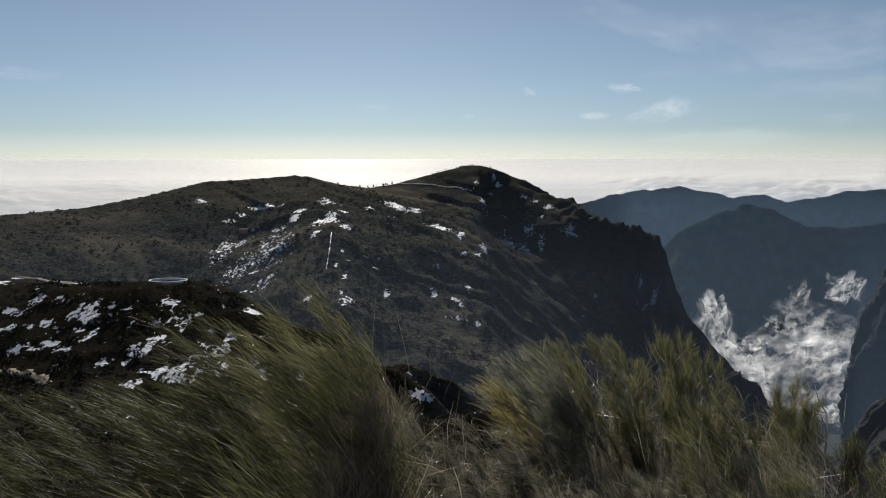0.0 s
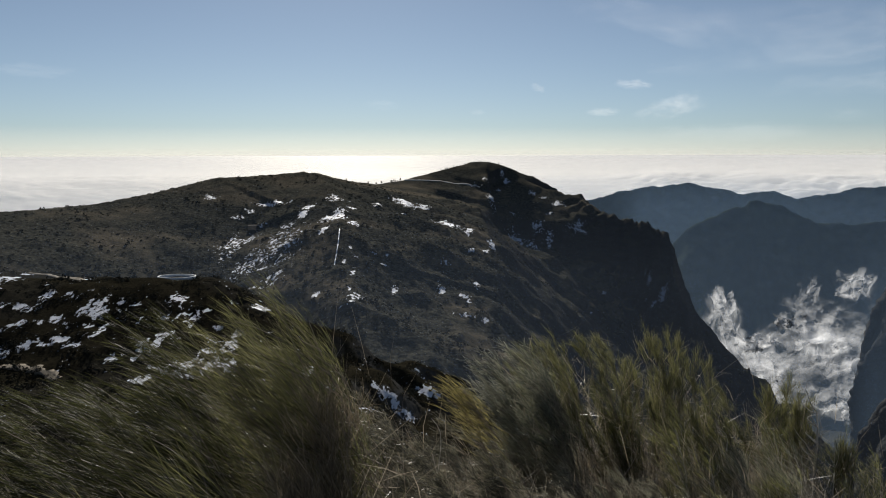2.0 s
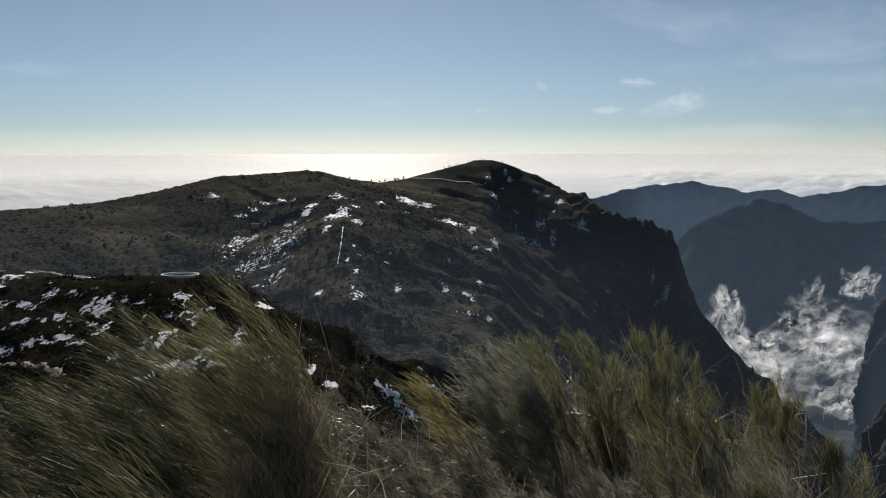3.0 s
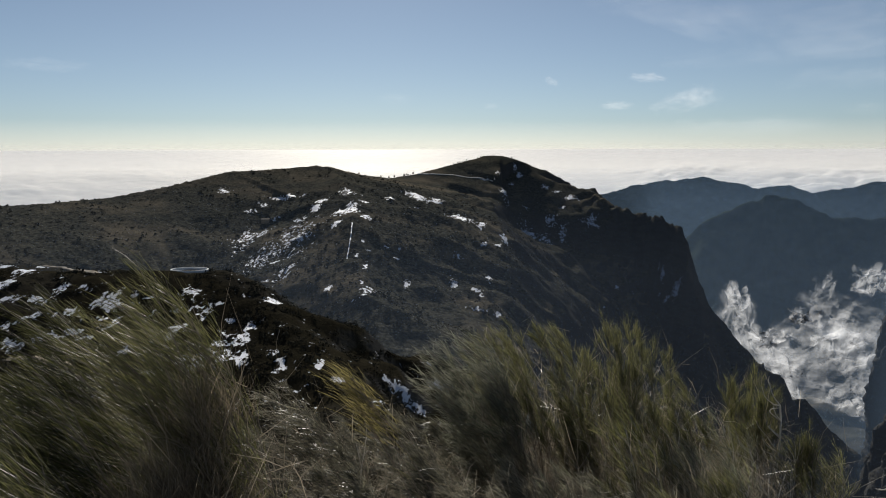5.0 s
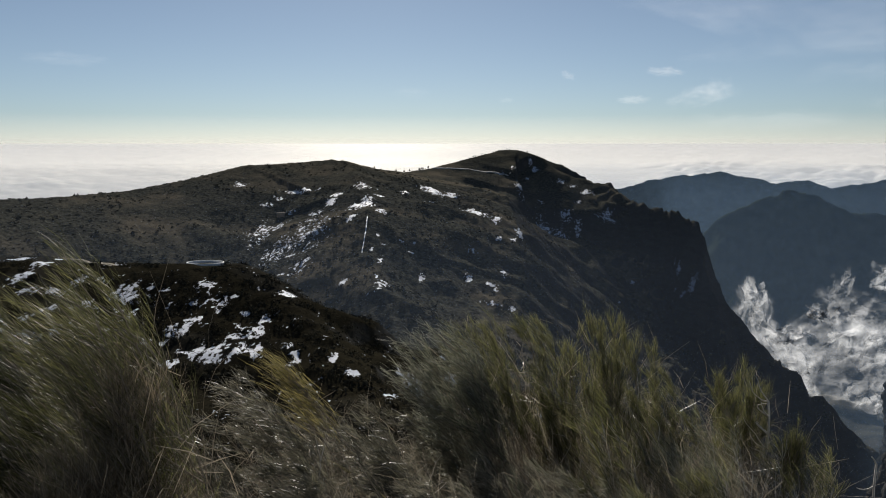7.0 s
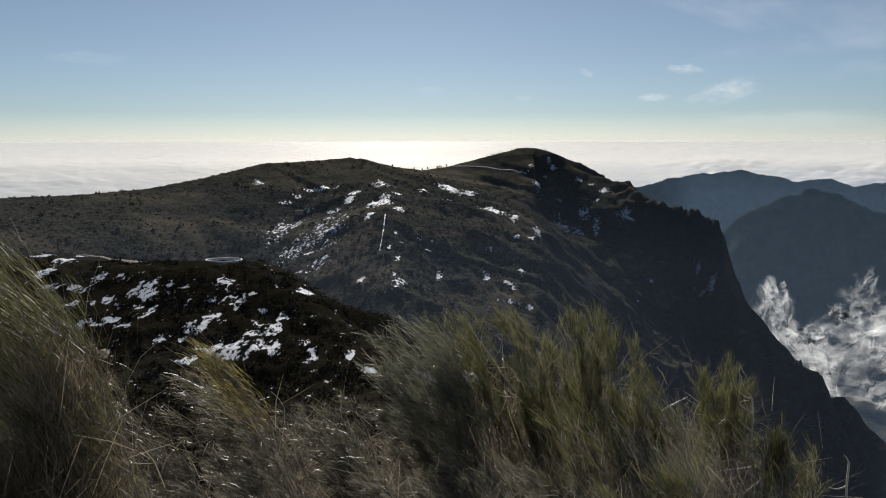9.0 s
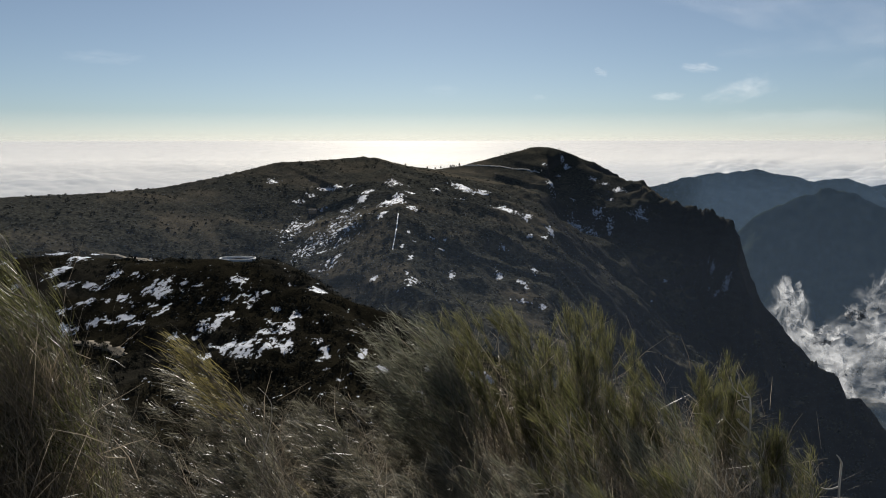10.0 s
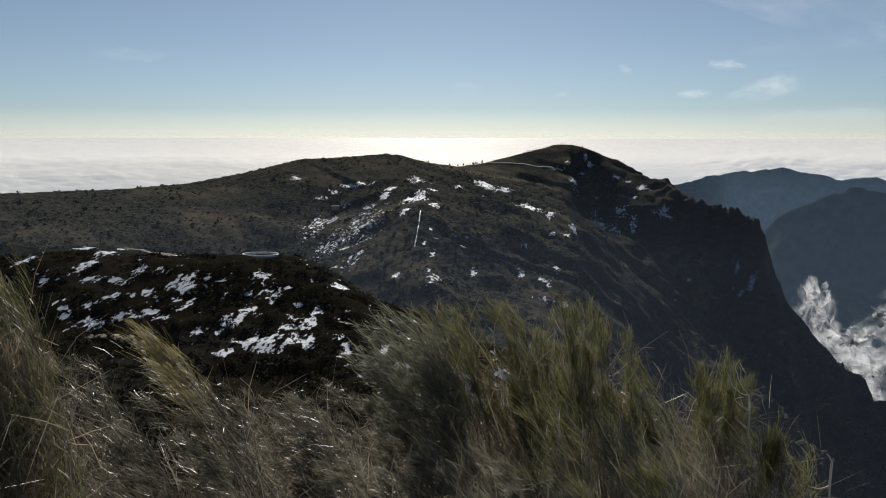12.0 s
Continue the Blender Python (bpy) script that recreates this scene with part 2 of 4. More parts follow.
BUTTRESS = [(224, 1362, -74, 0.6, 0.6), (238, 1324, -98, 0.6, 0.65), (261, 1294, -106, 0.6, 0.7), (296, 1245, -104, 0.6, 0.8), (324, 1176, -114, 0.9, 0.85), (332, 1172, -137, 0.9, 0.85), (352, 1162, -196, 0.9, 0.85), (371, 1152, -247, 0.9, 0.85), (383, 1146, -250, 0.9, 0.85), (437, 1122, -313, 0.9, 0.85), (465, 1109, -325, 0.9, 0.85), (475, 1103, -355, 0.9, 0.85), (489, 1095, -353, 0.9, 0.85), (522, 1076, -392, 0.9, 0.85), (569, 1046, -441, 0.9, 0.85)]
SPUR = [(-174, 985, -22, .3, .3), (-112, 792, -45, .3, .33), (-101, 693, -66, .3, .33), (-93, 633, -83, .3, .3), (-75, 555, -100, .3, .3), (-53, 470, -118, .3, .3)]
SPUR_LOW = [(-10, 1050, -92, .32, .4), (20, 900, -128, .35, .45), (60, 750, -172, .4, .5), (90, 640, -225, .5, .55)]
SPUR_MID = [(-100, 740, -58, .35, .35), (-30, 620, -108, .4, .4), (15, 500, -146, .45, .45), (40, 420, -178, .5, .5)]

def massif_height(x, y):
    da, side, height, left, right = crest(x, y, SKYLINE)
    a = height - da * np.where(side > 0, left, right * .7) - .0004 * da * da
    # the slope breaks off into crags below the shoulder
    sheer = np.clip((x - 30 - .1 * (y - 900)) / 120, 0, 1)
    a = a - sheer * np.clip(da - 120 - 30 * perlin(x / 70, y / 70, 15), 0, 400) * .75
    for line in (SPUR, SPUR_LOW, SPUR_MID):
        b, db = flank(x, y, line)
        a = np.where(b > a, b, a)
    a = a - .6 * np.clip(x - 40, 0, None) * np.clip((1260 - y) / 260, 0, 1)
    # the crag face, dropping towards the viewer from its jagged crest
    cx, cy, cz = (np.array(v, float) for v in list(zip(*BUTTRESS))[:3])
    xs = x + 5 * fractal(x, y, 60, 3, 23)
    ahead = np.interp(xs, cx, cy) - y
    db = np.abs(ahead)
    b = np.interp(xs, cx, cz) - np.where(ahead > 0, .9, 1.1) * db - 3 * np.clip(cx[0] - xs, 0, None) + 9 * np.abs(perlin(x / 44, y / 80, 24)) + 2 * perlin(x / 13, y / 30, 25) - 3
    a = np.maximum(a, b)
    d = np.minimum(np.minimum(da, db), 160.0)
    along = np.clip((x - 40) / 120, 0, 1)
    gully = (1 - along) * ridged(x * .8 + y * .45, y * .5 - x * .3, 120, 4, 11) + along * (.45 * ridged(x + .15 * y, y * .4, 85, 4, 12) + .25 + .35 * fractal(x, y, 70, 4, 13))
    wild = np.interp(x, [-150, 0, 150], [.3, .6, 1.0])
    a = a + (gully - .4) * (1 + d * .07) * wild + fractal(x, y, 60, 4, 3) * (1.0 + d * .03) * wild
    rocky = np.clip((x - 170) / 80, 0, 1)
    a = a + rocky * np.clip(db / 16, .12, 1) * (9 * fractal(x, y, 46, 5, 5, .62) + 9 * (ridged(x, y, 60, 5, 6) - .6) + 5 * fractal(x, y, 15, 4, 7, .6))
    ledge = a / 17 + .8 * fractal(x, y, 80, 3, 9)
    a = a + rocky * np.clip(db / 14, .2, 1) * 2.3 * np.sin(2 * np.pi * ledge)
    # beyond the crags everything falls away into the valley
    edge = np.interp(y, [900, 1046, 1095, 1122, 1152, 1176, 1245, 1294, 1324, 1362, 1450, 1900], [720, 569, 489, 437, 371, 324, 296, 261, 238, 226, 235, 300])
    a = a - np.clip(x - edge - 2 + 4 * fractal(y, x, 40, 3, 21), 0, None) * 1.6
    floor = -560 + 60 * fractal(x, y, 400, 4, 41) + np.clip(-x, 0, 2000) * .12
    a = np.maximum(a, floor)
    return a + .8 * fractal(x, y, 7, 3, 51)


def near_height(x, y):
    z = np.interp(y, [-330, -60, 0, 2, 4.5, 10, 25, 45, 70, 95, 120, 140, 160, 180, 196, 207, 225, 270, 350],
                  [30, 4, -1.6, -1.85, -2.4, -5, -12, -21.5, -32.5, -41, -46, -46.5, -44, -39.5, -35.2, -33.7, -35.8, -53, -90])
    r = np.hypot(x, y)
    amp = np.clip(r / 60, .03, 1)
    z = z + amp * (1.5 * fractal(x, y, 38, 4, 61) + .4 * fractal(x, y, 7, 3, 65))
    z = z + np.clip(-x - 60, 0, 300) * .016
    edge = np.interp(y, [0, 10, 45, 60, 90, 134, 170, 200, 330], [3.4, 3.8, 3.5, 1.5, -4, -15, -39, -62, -130])
    over = np.clip(x - edge - amp * 2 * perlin(y / 14, x / 14 + 3, 71), 0, None)
    z = z - over * over / (over + 3 + .04 * r) * (np.interp(y, [90, 170], [.95, .62]) + .25 * perlin(x / 20, y / 20, 73))
    return z


def fan(fine_from, fine_to, fine_step, coarse_step):
    """Bearings all round, close together ahead and wider apart behind."""
    ahead = np.arange(fine_from, fine_to, fine_step)
    behind = np.linspace(fine_to, fine_from + 360, max(2, round((360 + fine_from - fine_to) / coarse_step)), endpoint=False)
    return np.radians(np.concatenate([ahead, behind]))


def sheet(name, bearings, reaches, height, material, closed=True, **values):
    a, r = np.meshgrid(bearings, reaches)
    x, y = r * np.sin(a), r * np.cos(a)
    z = height(x, y)
    made = {key: f(x, y, z).ravel() for key, f in values.items()}
    return mesh_object(name, np.stack([x, y, z], -1).reshape(-1, 3), grid_faces(len(reaches), len(bearings), closed), material, **made)


# ---- where old snow lies: x, y, reach across, reach along, amount ----
CREST_SNOW = [(-131.5, 214.8, 2.6, 2.2), (-121.4, 209.2, 1.6, 3.9), (-123.4, 221.6, 1.5, 2.2), (-104.8, 216.9, 1.6, 3.2), (-137.0, 194.6, 1.4, 3.2), (-138.2, 199.8, 1.1, 1.7), (-118.9, 195.9, 1.9, 3.9), (-108.3, 204.0, 0.7, 1.4), (-102.4, 194.2, 1.1, 3.7), (-97.2, 192.7, 1.6, 1.2), (-86.2, 192.5, 0.6, 2.1), (-82.2, 189.6, 1.1, 1.0), (-78.4, 189.4, 0.9, 1.1), (-124.8, 185.8, 1.7, 1.2), (-112.1, 185.6, 2.4, 1.6), (-109.3, 188.0, 1.1, 1.1), (-105.2, 186.1, 2.1, 1.2), (-102.4, 185.3, 1.3, 1.2), (-88.3, 186.9, 3.1, 2.5), (-85.8, 183.4, 1.4, 1.5)]
MIDDLE_SNOW = [(-94.7, 180.8, 1.4, 1.9), (-96.8, 178.7, 1.1, 0.7), (-100.6, 178.2, 1.1, 1.0), (-100.8, 175.1, 1.7, 1.4), (-113.1, 172.4, 1.1, 1.5), (-81.3, 176.5, 0.7, 3.2), (-85.6, 178.5, 1.5, 1.0), (-104.2, 171.9, 1.3, 1.6), (-88.5, 171.8, 2.2, 1.6), (-82.7, 171.8, 1.4, 1.0), (-83.8, 168.1, 1.8, 1.4), (-91.3, 169.1, 1.6, 0.8), (-95.4, 169.0, 1.3, 2.0), (-109.7, 169.1, 0.9, 1.2), (-107.5, 166.7, 1.3, 1.4), (-100.4, 165.3, 2.2, 2.2), (-72.6, 161.3, 1.7, 1.2), (-68.3, 162.2, 0.8, 1.0)]
LOWER_SNOW = [(-62.8, 158.3, 1.4, 0.8), (-61.9, 150.9, 1.4, 2.0), (-55.7, 154.9, 2.4, 2.6), (-55.2, 160.3, 1.4, 2.6), (-58.9, 157.4, 1.5, 2.6), (-65.6, 174.2, 1.8, 2.5), (-66.9, 167.6, 1.8, 2.3), (-68.3, 192.2, 2.3, 2.2), (-64.0, 184.1, 2.5, 2.9), (-62.1, 178.9, 0.8, 1.8), (-68.9, 183.0, 0.9, 1.1), (-60.6, 187.2, 1.0, 1.1), (-54.7, 179.5, 1.3, 1.0), (-49.2, 175.2, 1.2, 2.4), (-49.2, 168.0, 1.4, 4.0), (-53.3, 166.2, 1.7, 2.7), (-52.8, 160.3, 1.1, 1.9), (-49.7, 158.8, 1.6, 3.0), (-46.4, 158.3, 1.1, 2.7)]
GULLY_SNOW = [(-40.5, 161.5, 0.9, 1.3), (-38.1, 157.9, 1.1, 0.9), (-37.6, 154.1, 1.3, 1.8), (-35.5, 149.2, 0.7, 0.6), (-48.0, 194.4, 2.1, 2.9), (-10.5, 219.2, 1.7, 1.5), (-6.4, 200.6, 2.5, 1.5), (-16.3, 168.1, 1.8, 1.5), (-12.4, 167.2, 1.5, 1.5), (-15.8, 142.3, 1.1, 5.3), (18.1, 203.3, 1.3, 1.0), (-29.5, 156.5, 1.0, 2.1), (-24.4, 149.2, 1.3, 1.4), (-14.6, 169.7, 2.6, 1.6), (-9.7, 168.9, 1.3, 2.2)]
SPUR_SNOW = [(-192, 839, 21, 7, 0.8), (-211, 814, 10, 6, 0.7), (-220, 795, 8, 7, 0.6), (-148, 776, 9, 13, 0.7), (-148, 796, 8, 13, 0.6), (-160, 757, 9, 9, 0.6), (-191, 776, 6, 7, 0.5), (-196, 740, 11, 18, 0.4), (-109, 741, 8, 32, 1.1), (-118, 743, 11, 15, 0.8), (-106, 760, 7, 4, 1.1), (-101, 783, 7, 6, 1.1), (-90, 713, 7, 11, 0.7), (-114, 688, 7, 11, 0.5), (-264, 850, 10, 14, 0.4), (-124, 820, 13, 20, 0.5)]
SPUR_SIDE_SNOW = [(-154, 688, 31, 65, 0.24), (-168, 662, 30, 38, 0.26), (-206, 723, 14, 49, 0.24), (-144, 611, 14, 25, 0.27), (-69, 536, 7, 20, 0.42), (-74, 556, 2, 7, 0.8), (-100, 559, 5, 6, 0.6), (-77, 522, 2, 2, 0.9), (-85, 649, 2, 5, 0.9), (-78, 634, 3, 3, 0.9), (-86, 618, 2, 6, 0.9), (-77, 600, 2, 16, 1)]
SADDLE_SNOW = [(-80, 844, 6, 12, 0.6), (-50, 895, 18, 31, 0.7), (-34, 940, 11, 21, 0.8), (-53, 842, 6, 3, 0.8), (-4, 829, 16, 29, 1), (19, 818, 6, 18, 0.8), (41, 796, 5, 19, 1.1), (32, 756, 6, 7, 0.9), (19, 743, 4, 6, 0.6), (-65, 654, 4, 4, 0.5), (-55, 657, 4, 4, 0.9), (-55, 640, 5, 2, 0.8), (-5, 689, 7, 10, 0.36), (-45, 604, 3, 9, 0.7), (-8, 628, 4, 17, 0.36), (22, 664, 4, 13, 0.5), (10, 625, 5, 5, 0.6), (14, 618, 2, 3, 0.6), (12, 589, 9, 4, 0.8), (27, 590, 4, 6, 0.8)]
SUMMIT_SNOW = [(92, 1411, 4, 12, 0.9), (100, 1389, 9, 16, 0.9), (58, 1336, 6, 14, 0.5), (34, 1319, 11, 7, 0.7), (67, 1260, 10, 33, 0.5), (81, 1344, 7, 10, 0.8), (102, 1283, 6, 6, 0.9), (142, 1363, 10, 11, 0.7), (160, 1348, 7, 10, 0.5), (184, 1326, 15, 15, 0.4), (164, 1295, 9, 6, 0.5), (140, 1260, 13, 11, 0.46), (156, 1241, 11, 8, 0.5), (102, 1213, 22, 43, 0.46), (128, 1210, 13, 49, 0.4), (157, 1229, 4, 9, 0.6), (202, 1248, 17, 8, 0.5), (205, 1237, 16, 6, 0.4)]
CLIFF_SNOW = [(296, 1150, 4, 11, 0.6), (294, 1167, 3, 4, 0.5), (306, 1108, 7, 11, 0.7), (295, 1117, 5, 4, 0.8), (291, 1137, 4, 2, 0.6), (219, 1102, 5, 2, 0.7), (252, 1122, 9, 2, 0.5), (189, 1028, 3, 3, 0.8), (139, 816, 2, 6, 0.7)]


def snow_far(x, y, z):
    s = -.62 + .2 * fractal(x, y, 90, 3, 81)
    s = s - .5 * np.clip((-230 - x) / 60, 0, 1) - .5 * np.clip((x - 30) / 80, 0, 1)
    for cx, cy, across, along, amount in (*SPUR_SNOW, *SPUR_SIDE_SNOW, *SADDLE_SNOW, *SUMMIT_SNOW, *CLIFF_SNOW):
        s = np.maximum(s, (min(amount + .22, .92) + .62) * np.exp(-(((x - cx) / across / 1.1) ** 2 + ((y - cy) / along / 1.1) ** 2)) - .62)
    return s


def snow_near(x, y, z):
    s = -.26 + .2 * fractal(x, y, 22, 3, 91)
    s = s - 1.2 * np.clip((40 - np.hypot(x, y)) / 20, 0, 1)
    for cx, cy, across, along in (*CREST_SNOW, *MIDDLE_SNOW, *LOWER_SNOW, *GULLY_SNOW):
        s = np.maximum(s, np.minimum(.7, 1.4 * np.exp(-(((x - cx) / across / 1.3) ** 2 + ((y - cy) / along / 1.3) ** 2)) - .26))
    return s


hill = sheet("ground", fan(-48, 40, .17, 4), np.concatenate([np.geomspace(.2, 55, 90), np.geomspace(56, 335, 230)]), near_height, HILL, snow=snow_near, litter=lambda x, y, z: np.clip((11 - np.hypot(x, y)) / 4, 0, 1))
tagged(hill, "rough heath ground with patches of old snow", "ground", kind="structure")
massif = sheet("mountain", fan(-41, 34, .14, 4), np.geomspace(255, 2050, 400), massif_height, MASSIF, snow=snow_far)
tagged(massif, "dark heath-covered mountain with snow streaks and a cliff", "mountain", kind="structure")


# ---- far ridges beyond the valley ----
def far_ridge(name, line, near, far, bearings, label, seed):
    def height(x, y):
        z, d = flank(x, y, line)
        gully = ridged(x, y, 330, 5, seed)
        return np.maximum(z + (gully - .6) * np.clip(d * .07, 3, 30) + 7 * fractal(x, y, 80, 4, seed + 9, .6) + 7 * np.clip(perlin(x / 30, y / 30, seed + 15), 0, 1), -1000)

    a = np.radians(np.arange(*bearings))
    return tagged(sheet(name, a, np.linspace(near, far, 150), height, FOREST, closed=False), label, "mountain ridge", kind="structure")


far_ridge("far_ridge", [(200, 3200, -330, .5, .75), (408, 3174, -230, .5, .75), (674, 3128, -150, .5, .75), (824, 3092, -130, .5, .75), (935, 3060, -114, .5, .75), (1028, 3030, -133, .5, .75), (1107, 3003, -153, .5, .75),
                        (1219, 2959, -143, .5, .75), (1302, 2923, -175, .5, .75), (1400, 2890, -260, .5, .75)], 2450, 3450, (3, 40, .14), "hazy blue wooded mountain ridge across the valley", 101)
far_ridge("valley_wall", [(640, 2420, -390, .6, .85), (682, 2405, -290, .6, .85), (728, 2392, -230, .6, .85), (821, 2361, -181, .6, .85), (886, 2336, -150, .6, .85), (893, 2334, -139, .6, .85), (926, 2322, -139, .6, .85), (936, 2318, -148, .6, .85), (983, 2299, -160, .6, .85), (1068, 2260, -202, .6, .85), (1169, 2232, -200, .6, .85), (1263, 2204, -186, .6, .85), (1423, 2128, -157, .6, .85), (1643, 2015, -149, .6, .85)], 1450, 2800, (8, 46, .12), "steep shadowed wooded valley wall in blue haze", 131)
far_ridge("distant_ridge", [(1300, 3480, -330, .4, .85), (1454, 3402, -204, .4, .85), (1596, 3338, -176, .4, .85), (1710, 3281, -145, .4, .85), (1833, 3214, -131, .4, .85), (2051, 3080, -104, .4, .85), (2500, 2800, -90, .4, .85)],
          3000, 3800, (18, 46, .25), "distant blue ridge with a dusting of snow", 161)


# ---- cloud and haze ----
def domes(x, y, size, seed):
    """Rounded heads side by side, as of heaped cloud."""
    ix, iy = np.floor(x / size), np.floor(y / size)
    best = np.zeros(x.shape)
    for dx in (-1, 0, 1):
        for dy in (-1, 0, 1):
            cx, cy = ix + dx + hash2(ix + dx, iy + dy, seed) / 65536, iy + dy + hash2(ix + dx, iy + dy, seed + 1) / 65536
            best = np.maximum(best, (.55 + .45 * hash2(ix + dx, iy + dy, seed + 2) / 65536) * (1 - ((x / size - cx) ** 2 + (y / size - cy) ** 2) / .75))
    return best


def cloud_top(x, y):
    r = np.hypot(x, y)
    billow = .5 * domes(x, y, 210, 201) + .45 * domes(x, y, 95, 211) + .3 * domes(x, y, 44, 213)
    billow = billow * (.6 + .7 * np.clip(fractal(x, y, 700, 2, 221) + .3, 0, 1))
    heap = np.clip((x - 750) / 700, 0, 1) + .3 * np.clip((-x - 1200) / 700, 0, 1)
    rise = np.interp(r, [2000, 3300, 3900, 4300, 4600, 4930], [-800, -420, -235, -140, -82, -6])
    return rise + billow * (4 + 52 * heap) * np.interp(r, [3300, 3800, 4250, 4500, 4930], [.3, 1, 1, .35, .0])


sea = sheet("cloud_sea", fan(-46, 42, .22, 5), np.concatenate([np.linspace(2000, 3500, 14), np.linspace(3520, 4935, 150)]), cloud_top, SEA_OF_CLOUD, fade=lambda x, y, z: 0 * x + 1)
tagged(sea, "bright white sea of cloud reaching to the horizon", "clouds", kind="structure")


# Haze is imitated by a curved see-through sheet whose tint carries the air-light.
def haze_sheet(name, reach, bearings, low, high, label, material=HAZE, soft=.3, rise=.05):
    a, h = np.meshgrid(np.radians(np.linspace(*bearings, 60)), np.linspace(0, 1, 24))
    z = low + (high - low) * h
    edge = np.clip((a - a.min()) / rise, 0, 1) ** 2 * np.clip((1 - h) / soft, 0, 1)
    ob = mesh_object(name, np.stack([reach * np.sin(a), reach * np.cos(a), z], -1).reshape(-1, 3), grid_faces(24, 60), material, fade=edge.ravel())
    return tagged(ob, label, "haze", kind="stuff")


haze_sheet("haze", 1420, (11, 50), -800, -25, "thin blue-tinted sheet standing in for valley haze", soft=.08)
haze_sheet("haze", 700, (25.5, 50), -800, -40, "thin blue-tinted sheet for the haze before the rock tower", soft=.2, rise=.06)
haze_sheet("haze", 2850, (4, 50), -800, -62, "thin blue-tinted sheet for the haze before the farthest ridges", soft=.06)
for reach in (4420, 4310, 4190, 4060):
    haze_sheet("horizon_haze", reach, (-60, 60), -320, 30, "pale sheet standing in for haze over the far clouds", FAR_AIR, .3)
# Faint sheet added to lift the mountain's blacks as hazy air would.
haze_sheet("haze", 246, (-50, 46), -160, -4, "faint blue-tinted sheet added as air-light before the mountain", THIN_HAZE, .22)
ribbon = haze_sheet("horizon_haze", 4960, (-60, 60), -70, 170, "pale sheet standing in for haze along the horizon", HORIZON, .75)


def crag(name, x, y, tops, label, seed):
    """A steep rock tower over the valley: a wall of buttresses and gullies that widens downwards. tops: heights and reaches."""
    a, v = np.meshgrid(np.linspace(0, 2 * np.pi, 320, endpoint=False), np.linspace(0, 1, 170))
    level, reach = zip(*tops)
    z = level[0] + (level[-1] - level[0]) * v
    r = np.interp(-z, [-q for q in level], reach)
    u, w = np.cos(a) * 90, np.sin(a) * 90
    r = r + 16 * fractal(u + 300 + .12 * z, w + .1 * z, 60, 3, seed) * np.clip(v * 6, .2, 1) + 12 * fractal(u * 2 + .15 * z, w * 2 + .2 * z, 34, 5, seed + 5, .66) + 7 * (ridged(u * 2, w * 2 + .3 * z, 40, 4, seed + 7) - .6) + 1.5 * perlin(z / 8 + u / 40, w / 30, seed + 8) - 5 * np.abs(perlin(u / 14, w / 14 + z / 90, seed + 12))
    z = z + 2 * fractal(u, w + z, 30, 3, seed + 9)
    ob = mesh_object(name, np.stack([x + r * np.cos(a), y + r * np.sin(a), z], -1).reshape(-1, 3), grid_faces(170, 320, True)[:, ::-1], MASSIF, snow=np.full(a.size, -2.0))
    return tagged(ob, label, "rock", kind="structure")


crag("rock_tower", 664, 815, [(-20, 20), (-50, 95), (-124, 158), (-178, 180), (-232, 188), (-300, 194), (-600, 206)], "steep grey rock tower rising out of the valley", 341)
crag("rock_shoulder", 430, 520, [(-110, 15), (-160, 68), (-185, 95), (-217, 113), (-253, 122), (-330, 134), (-600, 155)], "dark shaded rock shoulder above the valley", 361)


def mist_puff(bearing, height, wide, tall, tilt, seed, reach):
    """A torn puff of mist hanging in the valley: loose curved layers, ragged at the rim."""
    vs, fs, es = [], [], []
    for layer in range(1):
        u, v = np.meshgrid(np.linspace(-1, 1, 44), np.linspace(-1, 1, 34))
        bulge = 1 - .5 * (u * u + v * v)
        across = u * wide / 2 * 1.35 + 9 * fractal(u * 2, v * 2 + layer, 1, 3, seed + layer)
        z = height + v * tall / 2 * 1.35 + across * tilt + 9 * fractal(u * 2 + 5, v * 2 + layer, 1, 3, seed + 3 + layer)
        r = reach + 22 * layer - 18 * bulge + 14 * fractal(u * 3, v * 3, 1, 4, seed + 6 + layer)
        a = radians(bearing) + across / reach
        rim = np.clip(1.5 * (1 - u * u - v * v), -1, 1) + .8 * fractal(u * 1.6, v * 1.6, 1, 5, seed + 9 + layer, .62)
        es.append((np.clip(rim, 0, 1) * np.clip(2 * (1 - np.maximum(abs(u), abs(v))) * 3, 0, 1)).ravel())
        vs.append(np.stack([r * np.sin(a), r * np.cos(a), z], -1).reshape(-1, 3)), fs.append(grid_faces(34, 44) + 1496 * layer)
    ob = mesh_object("mist_puff", np.concatenate(vs), np.concatenate(fs), MIST, fade=np.concatenate(es))
    return tagged(ob, "torn white mist rising out of the valley", "mist", group="mist in the valley", kind="stuff")


MIST_PUFFS = [(19.83, -285, 55, 90, -0.9, 1330), (21.41, -332, 85, 65, -0.6, 1335), (19.48, -254, 26, 52, 0.2, 1325), (23.0, -351, 90, 76, -0.2, 1320), (24.46, -303, 137, 75, 0.15, 1310), (25.87, -253, 101, 56, -0.2, 1300), (26.75, -279, 82, 81, 0.3, 1290), (24.96, -220, 27, 51, 0.3, 1305), (23.06, -380, 44, 64, 0, 1300), (27.74, -193, 43, 38, 0.2, 1280), (27.38, -315, 77, 76, 0.4, 1290), (28.17, -373, 39, 33, 0, 1270), (23.55, -260, 23, 15, 0, 1310), (26.16, -353, 107, 65, 0, 1285), (22.1, -298, 29, 21, 0.3, 1315)]
